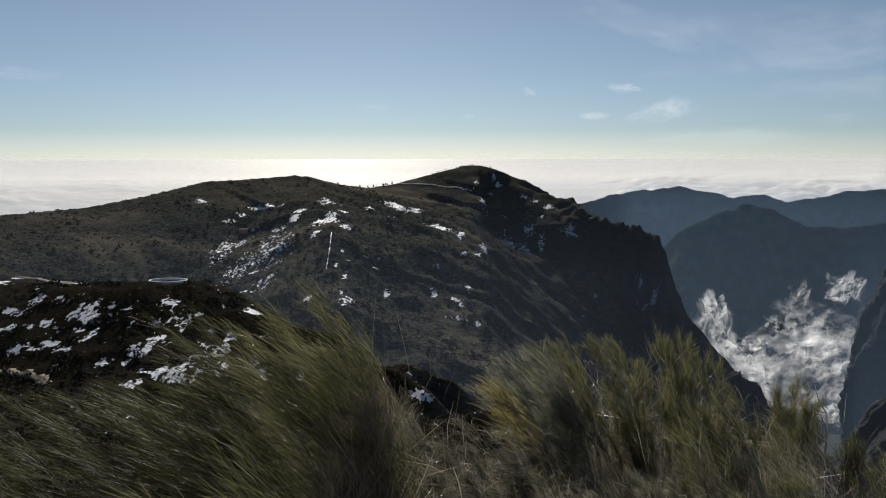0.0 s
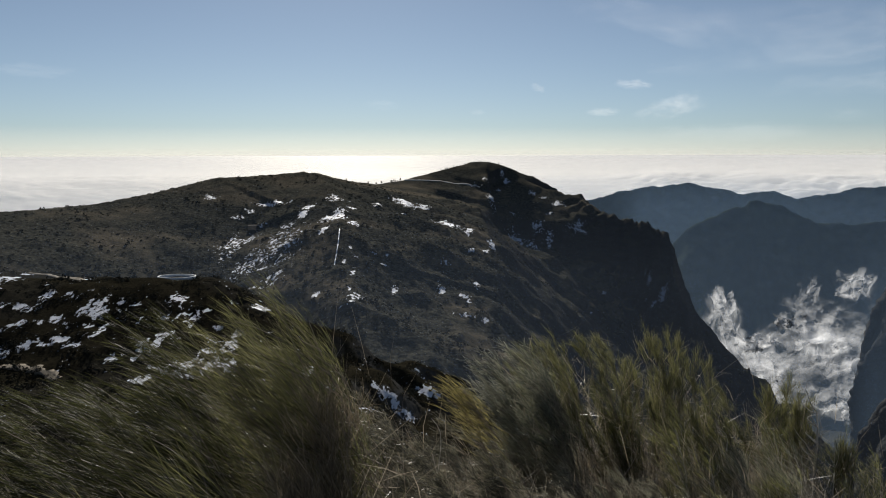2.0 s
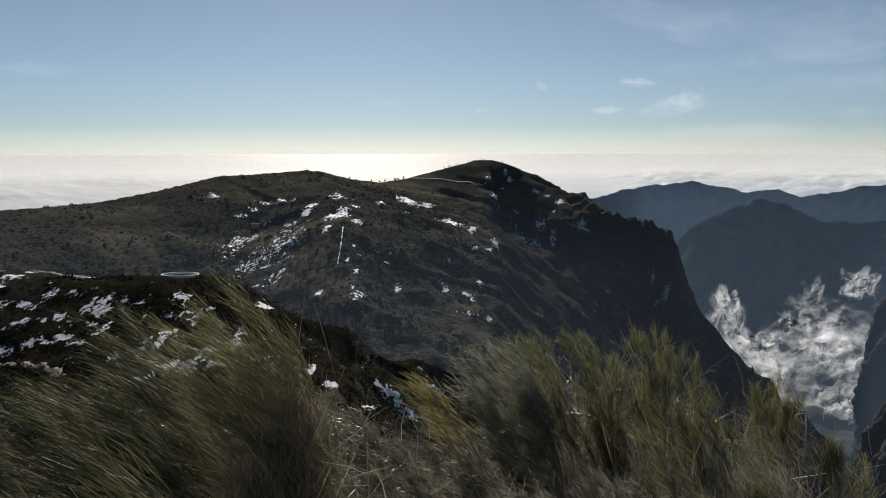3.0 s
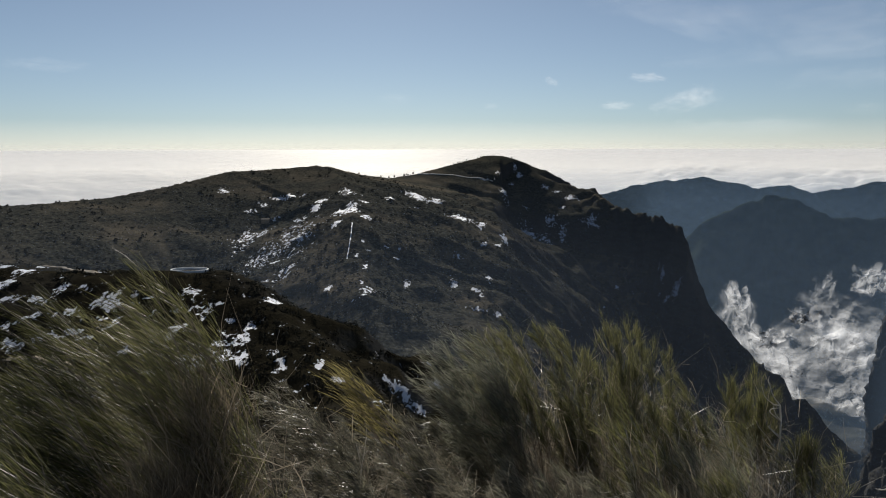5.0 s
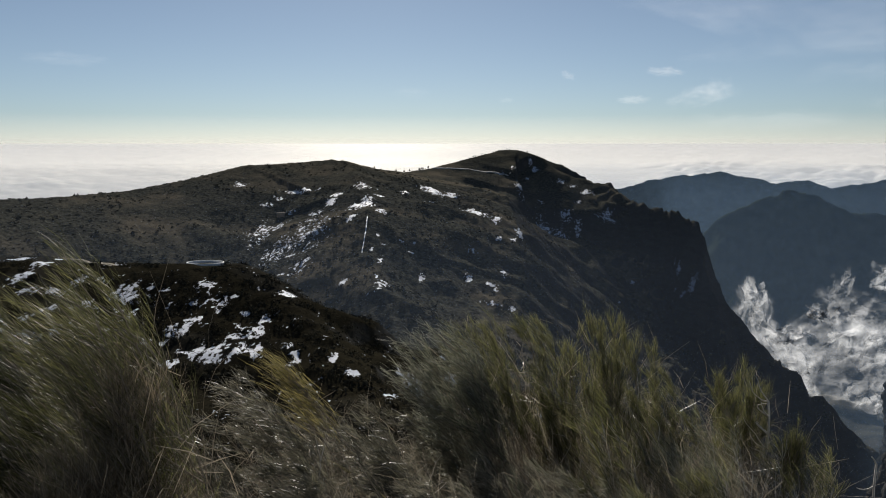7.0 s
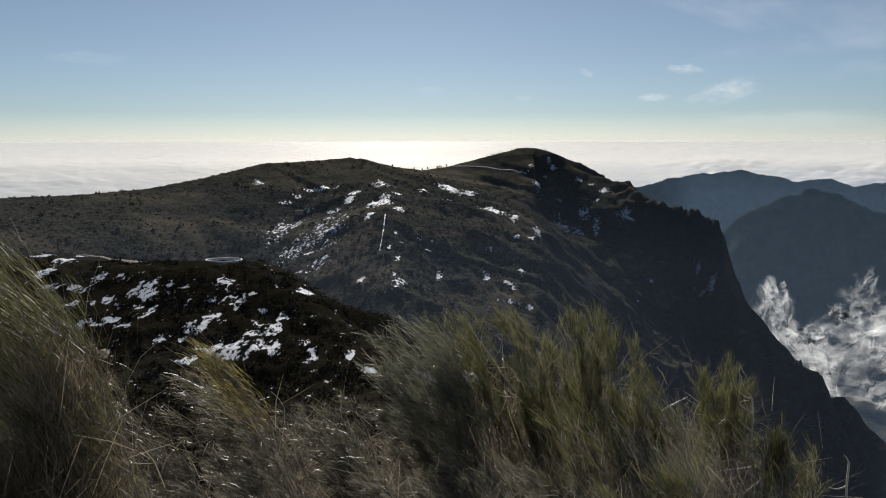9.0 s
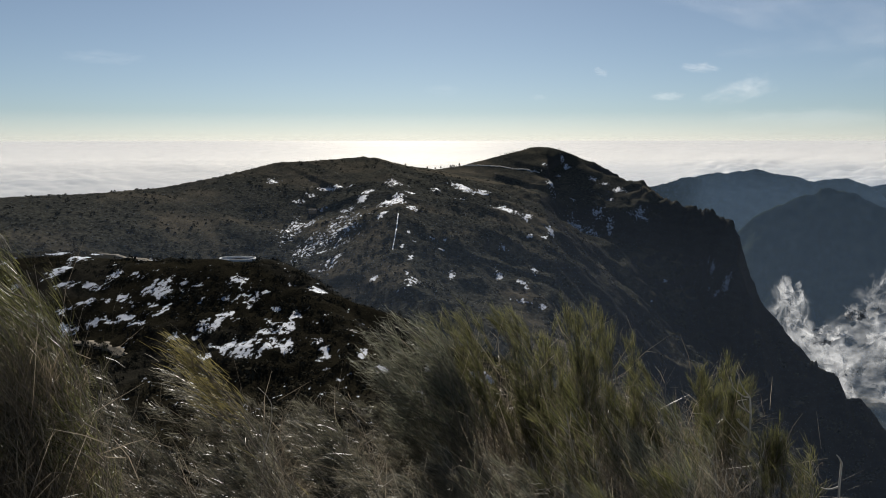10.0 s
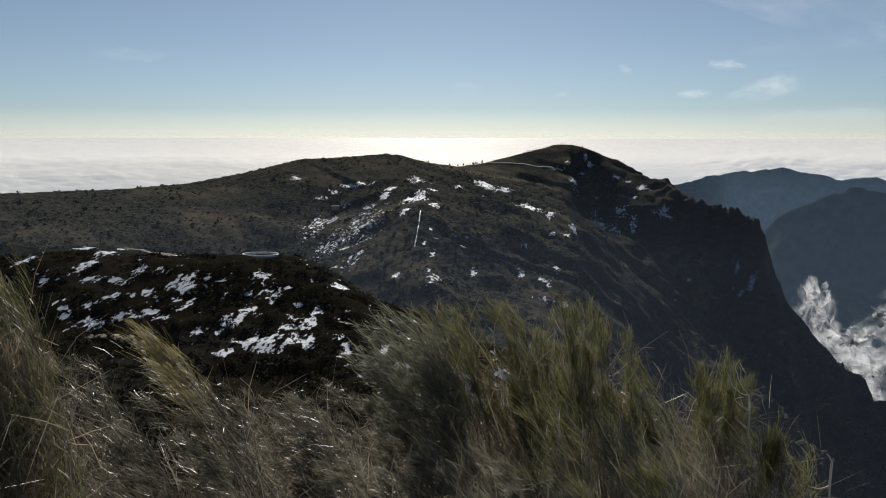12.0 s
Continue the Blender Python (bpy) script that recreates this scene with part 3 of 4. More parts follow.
for k, row in enumerate(MIST_PUFFS):
    mist_puff(*row[:5], 300 + 30 * k, row[5])


def wisp(bearing, height, wide, tall, tilt, seed, reach=4700, material=CIRRUS):
    """A streak of thin high cloud, far off, ragged at its edges."""
    vs, fs, es = [], [], []
    for layer in range(1):
        u, v = np.meshgrid(np.linspace(-1, 1, 40), np.linspace(-1, 1, 16))
        a = radians(bearing) + u * wide / reach / 2
        r = reach - 60 * layer + 8 * fractal(u * 2, v * 2, 1, 3, seed + layer)
        z = reach * math.tan(radians(height)) + v * tall / 2 + u * wide / 2 * tilt + tall * .12 * fractal(u * 2, v, 1, 2, seed + 5 + layer)
        edge = np.clip(1 - (u * u + v * v) + .35 * fractal(u * 4, v * 2.5, 1, 4, seed + 9 + layer), 0, 1)
        vs.append(np.stack([r * np.sin(a), r * np.cos(a), z], -1).reshape(-1, 3)), fs.append(grid_faces(16, 40) + 640 * layer), es.append(edge.ravel())
    ob = mesh_object("cirrus_cloud", np.concatenate(vs), np.concatenate(fs), material, fade=np.concatenate(es))
    return tagged(ob, "thin white wisp of high cloud", "cloud", group="cirrus clouds", kind="stuff")


WISPS = [(15.53, 3.21, 445, 137, 0.12), (16.47, 3.58, 206, 137, 0.1), (12.98, 4.90, 240, 55, -0.05), (6.28, 4.74, 89, 48, -0.3), (10.85, 3.01, 206, 48, 0), (26.95, 2.48, 274, 75, 0), (15.2, 8.9, 1250, 210, -0.3), (24.35, 8.4, 1500, 260, -0.04), (23.07, 6.29, 1439, 150, 0.04), (-5.07, 3.49, 206, 75, 0), (1.92, 3.04, 89, 34, 0), (20.07, 1.52, 891, 103, 0.02), (27.17, 4.66, 891, 137, 0.05), (-27.98, 5.44, 411, 69, 0)]
for k, row in enumerate(WISPS):
    wisp(*row, 400 + 20 * k, 4820 - 45 * k, SMALL_CLOUD if k < 5 else CIRRUS)


# ---- plants: stalks and stems as fine tapered tubes ----
def frames_across(way):
    way = way / np.linalg.norm(way, axis=-1, keepdims=True)
    side = np.cross(way, np.array([.31, .22, .93]))
    side /= np.linalg.norm(side, axis=-1, keepdims=True) + 1e-9
    return side, np.cross(way, side)


def stalks(root, way, length, bend, thick):
    """Many narrow blades: roots, ways, lengths, bends at the tip (as parts of the length) and half widths. Vertices, faces, how near the tip."""
    count = len(root)
    side, across = frames_across(way)
    turn = np.arange(count)[:, None] * 2.39996
    face = side * np.cos(turn) + across * np.sin(turn)
    length, thick = length[:, None], thick[:, None]
    ring = []
    for u, w in ((0, .9), (.55, 1.0), (1.0, .25)):
        centre = root + way * length * u + bend * length * u * u
        ring += [centre - face * thick * w, centre + face * thick * w]
    verts = np.stack(ring, 1).reshape(-1, 3)
    faces = (np.arange(count)[:, None, None] * 6 + np.array([(0, 1, 3, 2), (2, 3, 5, 4)])[None]).reshape(-1, 4)
    return verts, faces, np.tile([0, 0, .3, .3, 1, 1], count)


def tube(points, radii, sides=5):
    points, radii = np.asarray(points, float), np.asarray(radii, float)
    way = np.gradient(points, axis=0)
    side, across = frames_across(way)
    angle = np.arange(sides) * 2 * np.pi / sides
    rings = points[:, None] + radii[:, None, None] * (side[:, None] * np.cos(angle)[None, :, None] + across[:, None] * np.sin(angle)[None, :, None])
    return rings.reshape(-1, 3), grid_faces(len(points), sides, True)


def merged(pieces):
    verts, faces, count = [], [], 0
    for v, f in pieces:
        verts.append(v), faces.append(f + count)
        count += len(v)
    return np.concatenate(verts), np.concatenate(faces)


def curve(a, b, sag, count=9, wobble=0.0, rng=None):
    """A bent line from a to b, pushed aside by sag at its middle, with a small wobble."""
    u = np.linspace(0, 1, count)[:, None]
    line = a + (b - a) * u + np.asarray(sag) * (4 * u * (1 - u))
    if wobble:
        line = line + np.cumsum(rng.normal(0, wobble, (count, 3)), 0) * u
    return line


WIND = np.array([-.95, .12, .1])


def shrub(label, foot, top, spread, stems, stalk_count, material, seed, wind=.35, stalk=(.06, .14), fan_out=.35, bark=BARK, bare=.35, thick=.0013, dead=0, category="shrub", name="broom_shrub", group="broom shrubs on the slope", tuft=.05, twig_size=(.1, .24), dome=.3, pale=(.0042, .0014), dry=0, crown=0.0, woody=1.0, loose=.42, lift=.3, curl=.1):
    """A bush of several woody stems that fork into twigs, each twig carrying a brush of fine stalks."""
    rng = np.random.default_rng(seed)
    foot, top = np.array(foot, float), np.array(top, float)
    holder = new(name)
    holder.location = foot
    tagged(holder, label, category, group=group)
    high = top[2] - foot[2]
    tips, ways, fine = [], [], []
    for s in range(stems):
        around, out = rng.uniform(0, 2 * np.pi), math.sqrt(rng.uniform(.02, 1))
        reach = np.array([math.cos(around) * spread[0], math.sin(around) * spread[1], 0]) * out
        end = (top - foot) * np.array([1, 1, 1 - dome * out ** 2 * rng.uniform(.5, 1.1)]) + reach
        start = np.array([rng.normal(0, .05), rng.normal(0, .05), -.06]) + reach * .12
        line = curve(start, end, reach * .18 - WIND * wind * high * .15, 10, .006, rng)
        mesh_object("branch", *tube(line, np.linspace(.0062, .0016, 10) * rng.uniform(.7, 1.25) * (.6 + .5 * high) * woody), bark, holder)
        way_up = np.gradient(line, axis=0)
        for t in range(int(14 + 9 * rng.uniform())):
            k = rng.uniform(bare, .98) * 9
            i = int(k)
            at = line[i] + (line[min(i + 1, 9)] - line[i]) * (k - i)
            way = way_up[i] / np.linalg.norm(way_up[i]) + rng.normal(0, loose, 3) + np.array([0, 0, lift]) + WIND * wind * .6
            way /= np.linalg.norm(way)
            long = high * rng.uniform(*twig_size) * (1.15 - .4 * k / 9)
            finish = at + way * long + WIND * wind * long * .35
            twig = curve(at, finish, rng.normal(0, .012, 3), 6, .003, rng)
            fine.append(tube(twig, np.linspace(.0015, .0006, 6) * rng.uniform(.7, 1.2), 4))
            tips.append(twig), ways.append(way)
        tips.append(line[5:] if len(line[5:]) == 6 else np.concatenate([line[5:], line[-1:] + way_up[-1:] * .2])), ways.append(way_up[-1] / np.linalg.norm(way_up[-1]))
    tagged(mesh_object("fine_wood", *merged(fine), bark, holder), kind="stuff")
    lines = np.array(tips)
    ways = np.array(ways)
    leafy = np.nonzero(lines[:, -1, 2] > crown * high)[0]
    pick = leafy[rng.integers(0, len(leafy), stalk_count)]
    u = rng.uniform(.15, 1, stalk_count) ** .8 * 4.999
    i = u.astype(int)
    root = lines[pick, i] + (lines[pick, i + 1] - lines[pick, i]) * (u - i)[:, None] + rng.normal(0, tuft * .25, (stalk_count, 3))
    way = ways[pick] + rng.normal(0, fan_out, (stalk_count, 3)) + WIND * wind * rng.uniform(.3, 1.3, (stalk_count, 1)) + np.array([0, 0, lift * .6])
    way /= np.linalg.norm(way, axis=-1, keepdims=True)
    bend = WIND * wind * rng.uniform(0, .7, (stalk_count, 1)) + rng.normal(0, curl, (stalk_count, 3))
    verts, faces, tip = stalks(root, way, rng.uniform(*stalk, stalk_count), bend, thick * rng.uniform(.7, 1.35, stalk_count))
    tagged(mesh_object("foliage", verts, faces, material, holder, tip=tip), kind="stuff")
    if dry:
        # curled dry twigs all through the bush
        at = lines[rng.integers(0, len(lines), dry), 0] * rng.uniform(.35, 1, (dry, 1)) + rng.normal(0, .08, (dry, 3))
        way = rng.normal(0, .6, (dry, 3)) + np.array([0, 0, .9]) + WIND * wind * .5
        way /= np.linalg.norm(way, axis=-1, keepdims=True)
        verts, faces, tip = stalks(at, way, rng.uniform(.05, .2, dry), rng.normal(0, .45, (dry, 3)), rng.uniform(.6, 1.3, dry) * max(thick, .0008) * 1.25)
        tagged(mesh_object("dead_wood", verts, faces, TWIG, holder, tip=tip), "curled pale dry twigs", kind="stuff")
    for d in range(dead):
        around = rng.uniform(0, 2 * np.pi)
        end = (top - foot) * rng.uniform(.45, .78) + np.array([math.cos(around) * spread[0], math.sin(around) * spread[1], 0]) * rng.uniform(.3, 1)
        line = curve(np.array([rng.normal(0, .06), rng.normal(0, .06), -.05]), end, rng.normal(0, .05, 3), 12, .014, rng)
        twig = tagged(mesh_object("dead_twig", *tube(line, np.linspace(*pale, 12)), PALE_BARK, holder), "bleached dead twig")
        for t in range(6):
            k = rng.integers(4, 11)
            way = (line[k] - line[k - 1]) / np.linalg.norm(line[k] - line[k - 1]) + rng.normal(0, .6, 3)
            mesh_object("side_twig", *tube(curve(line[k], line[k] + way * rng.uniform(.05, .16), rng.normal(0, .035, 3), 6, .008, rng), np.linspace(.0017, .0007, 6), 4), PALE_BARK, twig)
    return holder


def tussock(label, foot, radius, high, count, material, seed, wind=.6, thick=.0012):
    """A tuft of long grass blown over by the wind, in one mesh."""
    rng = np.random.default_rng(seed)
    root = np.stack([rng.normal(0, radius * .5, count), rng.normal(0, radius * .5, count), np.full(count, -.03)], -1)
    way = np.stack([root[:, 0] * .8, root[:, 1] * .8, np.ones(count)], -1) + rng.normal(0, .25, (count, 3)) + WIND * wind * .4
    way /= np.linalg.norm(way, axis=-1, keepdims=True)
    bend = WIND * wind * rng.uniform(.2, 1, (count, 1)) + rng.normal(0, .14, (count, 3)) - np.array([0, 0, .12])
    verts, faces, tip = stalks(root, way, high * rng.uniform(.45, 1.1, count), bend, thick * rng.uniform(.6, 1.3, count))
    ob = mesh_object("grass_tuft", verts, faces, material, tip=tip)
    ob.location = foot
    return tagged(ob, label, "grass", group="grass tufts on the slope", kind="stuff")


def on_ground(x, y):
    return float(near_height(np.array([float(x)]), np.array([float(y)]))[0])


# Most of these take the stalk colour darkened for their own shade.
LEFT = "windblown green broom shrub with fine stalks and woody stems"
for x, y, tx, ty, tz, wide, deep, stems, count, seed, wind in (
        (-.2, 2.3, -.27, 2.3, -.47, .12, .16, 16, 9500, 1, .6), (-.42, 2.5, -.54, 2.5, -.53, .2, .2, 13, 10000, 7, .8), (-.5, 2.4, -.68, 2.45, -.64, .24, .22, 13, 14000, 2, 1.1), (-.98, 2.4, -1.2, 2.45, -.78, .34, .26, 13, 14000, 3, 1.5),
        (-1.6, 2.5, -1.85, 2.6, -.88, .42, .3, 12, 12000, 4, 1.7), (-.45, 2.0, -.6, 2.0, -1.0, .26, .18, 12, 11000, 5, 1.3), (-.9, 1.95, -1.1, 1.95, -1.06, .36, .2, 12, 12000, 6, 1.6)):
    shrub(LEFT, (x, y, on_ground(x, y)), (tx, ty, tz), (wide, deep), stems, count, OLIVE if seed in (1, 7) else SHADE_GREEN, seed, wind=wind, stalk=(.03, .085), fan_out=.24, thick=.00055, woody=.4, dry=600 if seed == 1 else 60, crown=.5 if seed == 1 else 0.0, loose=.3, lift=.2, curl=.1, tuft=.03)
shrub(LEFT, (-.32, 1.74, on_ground(-.32, 1.74)), (-.43, 1.74, -.78), (.15, .1), 10, 7000, OLIVE, 8, wind=.7, stalk=(.035, .09), fan_out=.24, thick=.0006, woody=.4, dry=900, loose=.28, lift=.2)

HEATH = "low olive-brown heath shrub streaming sideways in the wind"
for x, y, tx, ty, tz, wide, deep, stems, count, seed in (
        (-.05, 3.2, -.25, 3.2, -1.1, .26, .22, 12, 7500, 11), (.35, 3.3, .15, 3.35, -1.28, .28, .24, 12, 7500, 12), (.4, 4.2, .2, 4.25, -1.58, .3, .3, 10, 5500, 13), (-.55, 3.5, -.8, 3.5, -1.22, .32, .25, 11, 6500, 14),
        (.75, 2.95, .55, 2.95, -1.42, .25, .2, 11, 7000, 15), (-.2, 4.6, -.4, 4.65, -1.74, .35, .3, 9, 5000, 16), (.25, 2.75, .05, 2.8, -1.28, .22, .2, 11, 7000, 17), (-.25, 2.85, -.43, 2.9, -1.16, .25, .2, 11, 7000, 18), (1.05, 3.5, .9, 3.5, -1.55, .26, .24, 11, 6500, 19)):
    shrub(HEATH, (x, y, on_ground(x, y)), (tx, ty, tz + .07), (wide * 1.25, deep * 1.2), stems, int(count * 1.75), HEATHER, seed, wind=.9, stalk=(.016, .045), fan_out=.45, dead=3, name="heath_shrub", group="heath shrubs on the slope", thick=.0008, dry=900, curl=.35, loose=.48, woody=.5, tuft=.03, twig_size=(.07, .15), dome=.36, lift=.2)

shrub("round grey-green shrub with glinting windblown tips", (.68, 4.25, on_ground(.68, 4.25)), (.56, 4.26, -1.12), (.22, .22), 18, 15000, SILVER, 21, wind=.75, fan_out=.38, dead=4, thick=.0009, stalk=(.025, .06), dome=.4, dry=500, curl=.3, loose=.4, woody=.5)
BROOM = "upright olive-green broom shrub with bare lower stems"
for x, y, tx, ty, tz, wide, deep, stems, count, seed, wind in (
        (.98, 4.65, .84, 4.6, -1.05, .3, .24, 10, 6000, 22, .45), (1.5, 4.6, 1.44, 4.58, -1.12, .3, .24, 14, 8000, 23, .06), (1.86, 4.7, 1.74, 4.66, -1.44, .24, .2, 8, 4200, 24, .5),
        (2.08, 4.65, 2.2, 4.7, -1.42, .2, .18, 10, 5600, 25, .05), (1.2, 4.5, 1.1, 4.5, -1.56, .24, .2, 8, 3600, 26, .4)):
    shrub(BROOM, (x, y, on_ground(x, y)), (tx, ty, tz), (wide * .95, deep), stems + 4, int(count * 1.5), OLIVE, seed, wind=wind, stalk=(.03, .08), fan_out=.24, bare=.35, dead=12, thick=.0006, dome=.3, dry=2600, crown=.56, loose=.32, lift=.4, curl=.12, tuft=.025, twig_size=(.08, .18), woody=.55)
shrub("small olive-green broom sprig on a thin stem", (2.31, 4.3, on_ground(2.31, 4.3)), (2.34, 4.3, -1.68), (.06, .05), 7, 1500, OLIVE, 27, wind=.02, stalk=(.04, .09), fan_out=.2, bare=.6, thick=.0008, dome=.1, crown=.72, loose=.2, tuft=.02)
shrub("slender yellowing broom sprig bent over by the wind", (.6, 2.75, on_ground(.6, 2.75)), (.17, 2.32, -.7), (.015, .015), 3, 700, YELLOW, 28, wind=.7, stalk=(.025, .06), fan_out=.13, bare=.84, thick=.0006, twig_size=(.03, .06), dome=.02, woody=.5, loose=.2, crown=.86)
DRY = "tangle of bare grey stems and dry twigs"
for x, y, tx, ty, tz, seed in ((.95, 3.75, .9, 3.75, -1.6, 31), (1.4, 3.8, 1.36, 3.8, -1.4, 32), (1.8, 3.8, 1.82, 3.85, -1.5, 33), (2.08, 4.25, 2.2, 4.25, -1.62, 34), (1.2, 3.45, 1.15, 3.45, -1.58, 35), (1.62, 3.4, 1.6, 3.4, -1.52, 36)):
    shrub(DRY, (x, y, on_ground(x, y)), (tx, ty, tz), (.34, .28), 9, 2600, SILVER if seed % 2 else OLIVE, seed, wind=.5, bark=PALE_BARK, bare=.3, dead=14, thick=.0009, name="bare_shrub", group="bare shrubs on the slope", stalk=(.04, .1), dry=1400, fan_out=.25, loose=.34, woody=.6)

rng = np.random.default_rng(77)
STRAW_SPOTS = [(-.02, 2.35), (-.1, 1.9), (.3, 2.6), (.5, 2.55), (.75, 2.6), (1.0, 2.9), (.45, 3.5), (1.3, 3.3), (1.7, 3.5), (2.0, 3.9), (1.5, 4.2), (2.35, 3.35), (2.6, 3.5), (2.2, 4.1), (.8, 3.3), (1.0, 4.2), (2.45, 4.0), (2.9, 3.7),
               (1.1, 3.8), (1.3, 4.0), (1.75, 4.1), (1.9, 4.3), (1.5, 3.6), (2.1, 3.6), (.7, 3.8), (1.2, 3.0), (1.5, 3.05), (1.85, 3.2), (.9, 2.7), (2.3, 4.4), (.25, 3.0)]
for k, (x, y) in enumerate(STRAW_SPOTS):
    tussock("tuft of dry straw-coloured grass blown sideways", (x, y, on_ground(x, y)), .2, rng.uniform(.26, .46), 800, STRAW, 700 + k, wind=.9, thick=.0009)
for x, y, tx, ty, tz, seed in ((-.2, 2.22, -.22, 2.22, -.68, 41), (-.28, 2.0, -.3, 2.0, -.86, 42), (-.2, 2.08, -.21, 2.08, -.95, 43)):
    shrub("tall tangle of dry brown broom stems", (x, y, on_ground(x, y)), (tx, ty, tz), (.075, .1), 14, 8500, STRAW, seed, wind=.12, stalk=(.025, .08), fan_out=.4, bare=.15, dead=5, thick=.0005, name="dry_broom", group="dry broom on the slope", dome=.25, dry=1800, loose=.4, lift=.45, curl=.35, woody=.35, tuft=.04)

# a bleached, forked branch reaching out of the broom
snag = new("dead_branch")
snag.location = (2.06, 4.42, on_ground(2.06, 4.42))
tagged(snag, "pale bleached dead branch forking among the broom", "branch")
line = curve(np.array([0, 0, -.05]), np.array([.2, .02, -1.5 - snag.location.z]), (.07, 0, 0), 12, .004, rng)
limb = mesh_object("limb", *tube(line, np.linspace(.011, .005, 12), 6), PALE_BARK, snag)
for k in range(16):
    i = 5 + k % 7
    way = np.array([-.75 + .4 * rng.uniform(), rng.normal(0, .3), .55 + .3 * rng.uniform()])
    mesh_object("side_twig", *tube(curve(line[i], line[i] + way * rng.uniform(.1, .26), rng.normal(0, .02, 3), 8, .006, rng), np.linspace(.0045, .0013, 8), 5), PALE_BARK, limb)

# a lone bleached twig standing out of the grass
lone = new("dead_twig")
lone.location = (2.2, 3.22, on_ground(2.2, 3.22))
tagged(lone, "forked bleached dead twig standing in dry grass", "twig")
line = curve(np.array([0, 0, -.05]), np.array([.03, .01, -1.33 - lone.location.z]), (.02, 0, 0), 10, .004, rng)
mesh_object("stem", *tube(line, np.linspace(.007, .004, 10)), PALE_BARK, lone)
mesh_object("fork", *tube(curve(line[8], line[8] + np.array([-.06, .01, -.01]), (0, 0, -.01), 6), np.linspace(.004, .0015, 6)), PALE_BARK, lone)
mesh_object("fork", *tube(curve(line[9], line[9] + np.array([-.02, 0, .03]), (0, 0, .004), 6), np.linspace(.004, .002, 6)), PALE_BARK, lone)


# ---- low dark bushes all over the hillside ----
def bush_field(name, spots, size, leaves, seed, label, leaf=(.12, .34)):
    """Many small bushes, each a heap of leafy clumps, uneven and open, shaded as rounded heaps."""
    rng = np.random.default_rng(seed)
    count = len(spots)
    big = size * np.exp(rng.normal(0, .42, count))
    each = rng.normal(0, 1, (count, leaves, 3))
    each /= np.linalg.norm(each, axis=-1, keepdims=True)
    out = rng.uniform(.45, 1.05, (count, leaves, 1))
    each[..., 2] = np.abs(each[..., 2]) * .75
    centre = spots[:, None] + each * out * big[:, None, None] * np.array([1, 1, .85])
    out_way = each * np.array([1, 1, 1.3]) + rng.normal(0, .3, each.shape)
    out_way /= np.linalg.norm(out_way, axis=-1, keepdims=True)
    a = np.cross(out_way, rng.normal(0, 1, each.shape))
    a /= np.linalg.norm(a, axis=-1, keepdims=True)
    b = np.cross(out_way, a)
    w = big[:, None, None] * rng.uniform(*leaf, (count, leaves, 1))
    quad = np.stack([centre - a * w, centre - b * w * .5, centre + a * w, centre + b * w * .5], 2).reshape(-1, 3)
    faces = np.arange(len(quad)).reshape(-1, 4)
    tone = np.clip(.45 + .5 * fractal(spots[:, 0], spots[:, 1], 9 * size, 3, seed) + rng.normal(0, .16, count), 0, 1)
    ob = mesh_object(name, quad, faces, BUSH, smooth=False, tip=np.tile([.2, .2, 1, .4], len(faces)), tone=np.repeat(tone, leaves * 4))
    return tagged(ob, label, "bushes", kind="stuff")


def scattered(count, wide, near, far, power):
    a, r = np.radians(rng.uniform(*wide, count)), near * (far / near) ** (rng.uniform(0, 1, count) ** power)
    return r * np.sin(a), r * np.cos(a)


x, y = scattered(42000, (-44, 12), 16, 262, .4)
keep = (snow_near(x, y, 0) + .2 * fractal(x, y, 5, 3, 95) < .5) & (np.hypot(x + 78.2, (y - 214) / 1.5) > 7) & (np.abs(y - 220 + .45 * (x + 113)) + np.abs(x + 113) * .2 > 5) & (fractal(x, y, 11, 2, 98) > -.42)
x, y = x[keep][:10500], y[keep][:10500]
bush_field("heath_bushes", np.stack([x, y, near_height(x, y) - .15], -1), .95, 28, 78, "low dark heath bushes covering the snowy hillside", (.1, .26))
x, y = scattered(60000, (-40, 14), 380, 1150, 1)
keep = (snow_far(x, y, 0) + .3 * fractal(x, y, 16, 3, 96) < .42) & (fractal(x, y, 60, 3, 99) > -.25)
x, y = x[keep][:15000], y[keep][:15000]
bush_field("heath_bushes", np.stack([x, y, massif_height(x, y) - .2], -1), 1.25, 10, 79, "dark heath bushes dotted over the mountainside", (.25, .55))


# ---- things on the hills ----
def draped(name, line, width, lift, material, height, label, category, step=2.0, ragged=0.0, seed=0, thick=.25):
    """A strip laid along the ground: a track, a wall's top or a run of snow, with sides going into the ground."""
    pts = [Vector(p) for p in line]
    path = []
    for p, q in zip(pts, pts[1:]):
        n = max(2, int((q - p).length / step))
        path += [p.lerp(q, k / n) for k in range(n)]
    path = np.array([tuple(p) for p in path + [pts[-1]]])
    way = np.gradient(path, axis=0)
    side = np.stack([way[:, 1], -way[:, 0]], -1) / np.linalg.norm(way, axis=-1, keepdims=True)
    u = np.array([-1, -1, -.5, 0, .5, 1, 1])
    wide = width / 2 * (1 + ragged * fractal(np.arange(len(path)) / 3.0, u[:, None] * 2, 1, 3, seed)).T
    x, y = path[:, :1] + side[:, :1] * u * wide, path[:, 1:2] + side[:, 1:2] * u * wide
    z = height(x, y) + lift
    z[:, 0] -= thick + lift
    z[:, -1] -= thick + lift
    return tagged(mesh_object(name, np.stack([x, y, z], -1).reshape(-1, 3), grid_faces(len(path), 7), material), label, category, kind="structure")


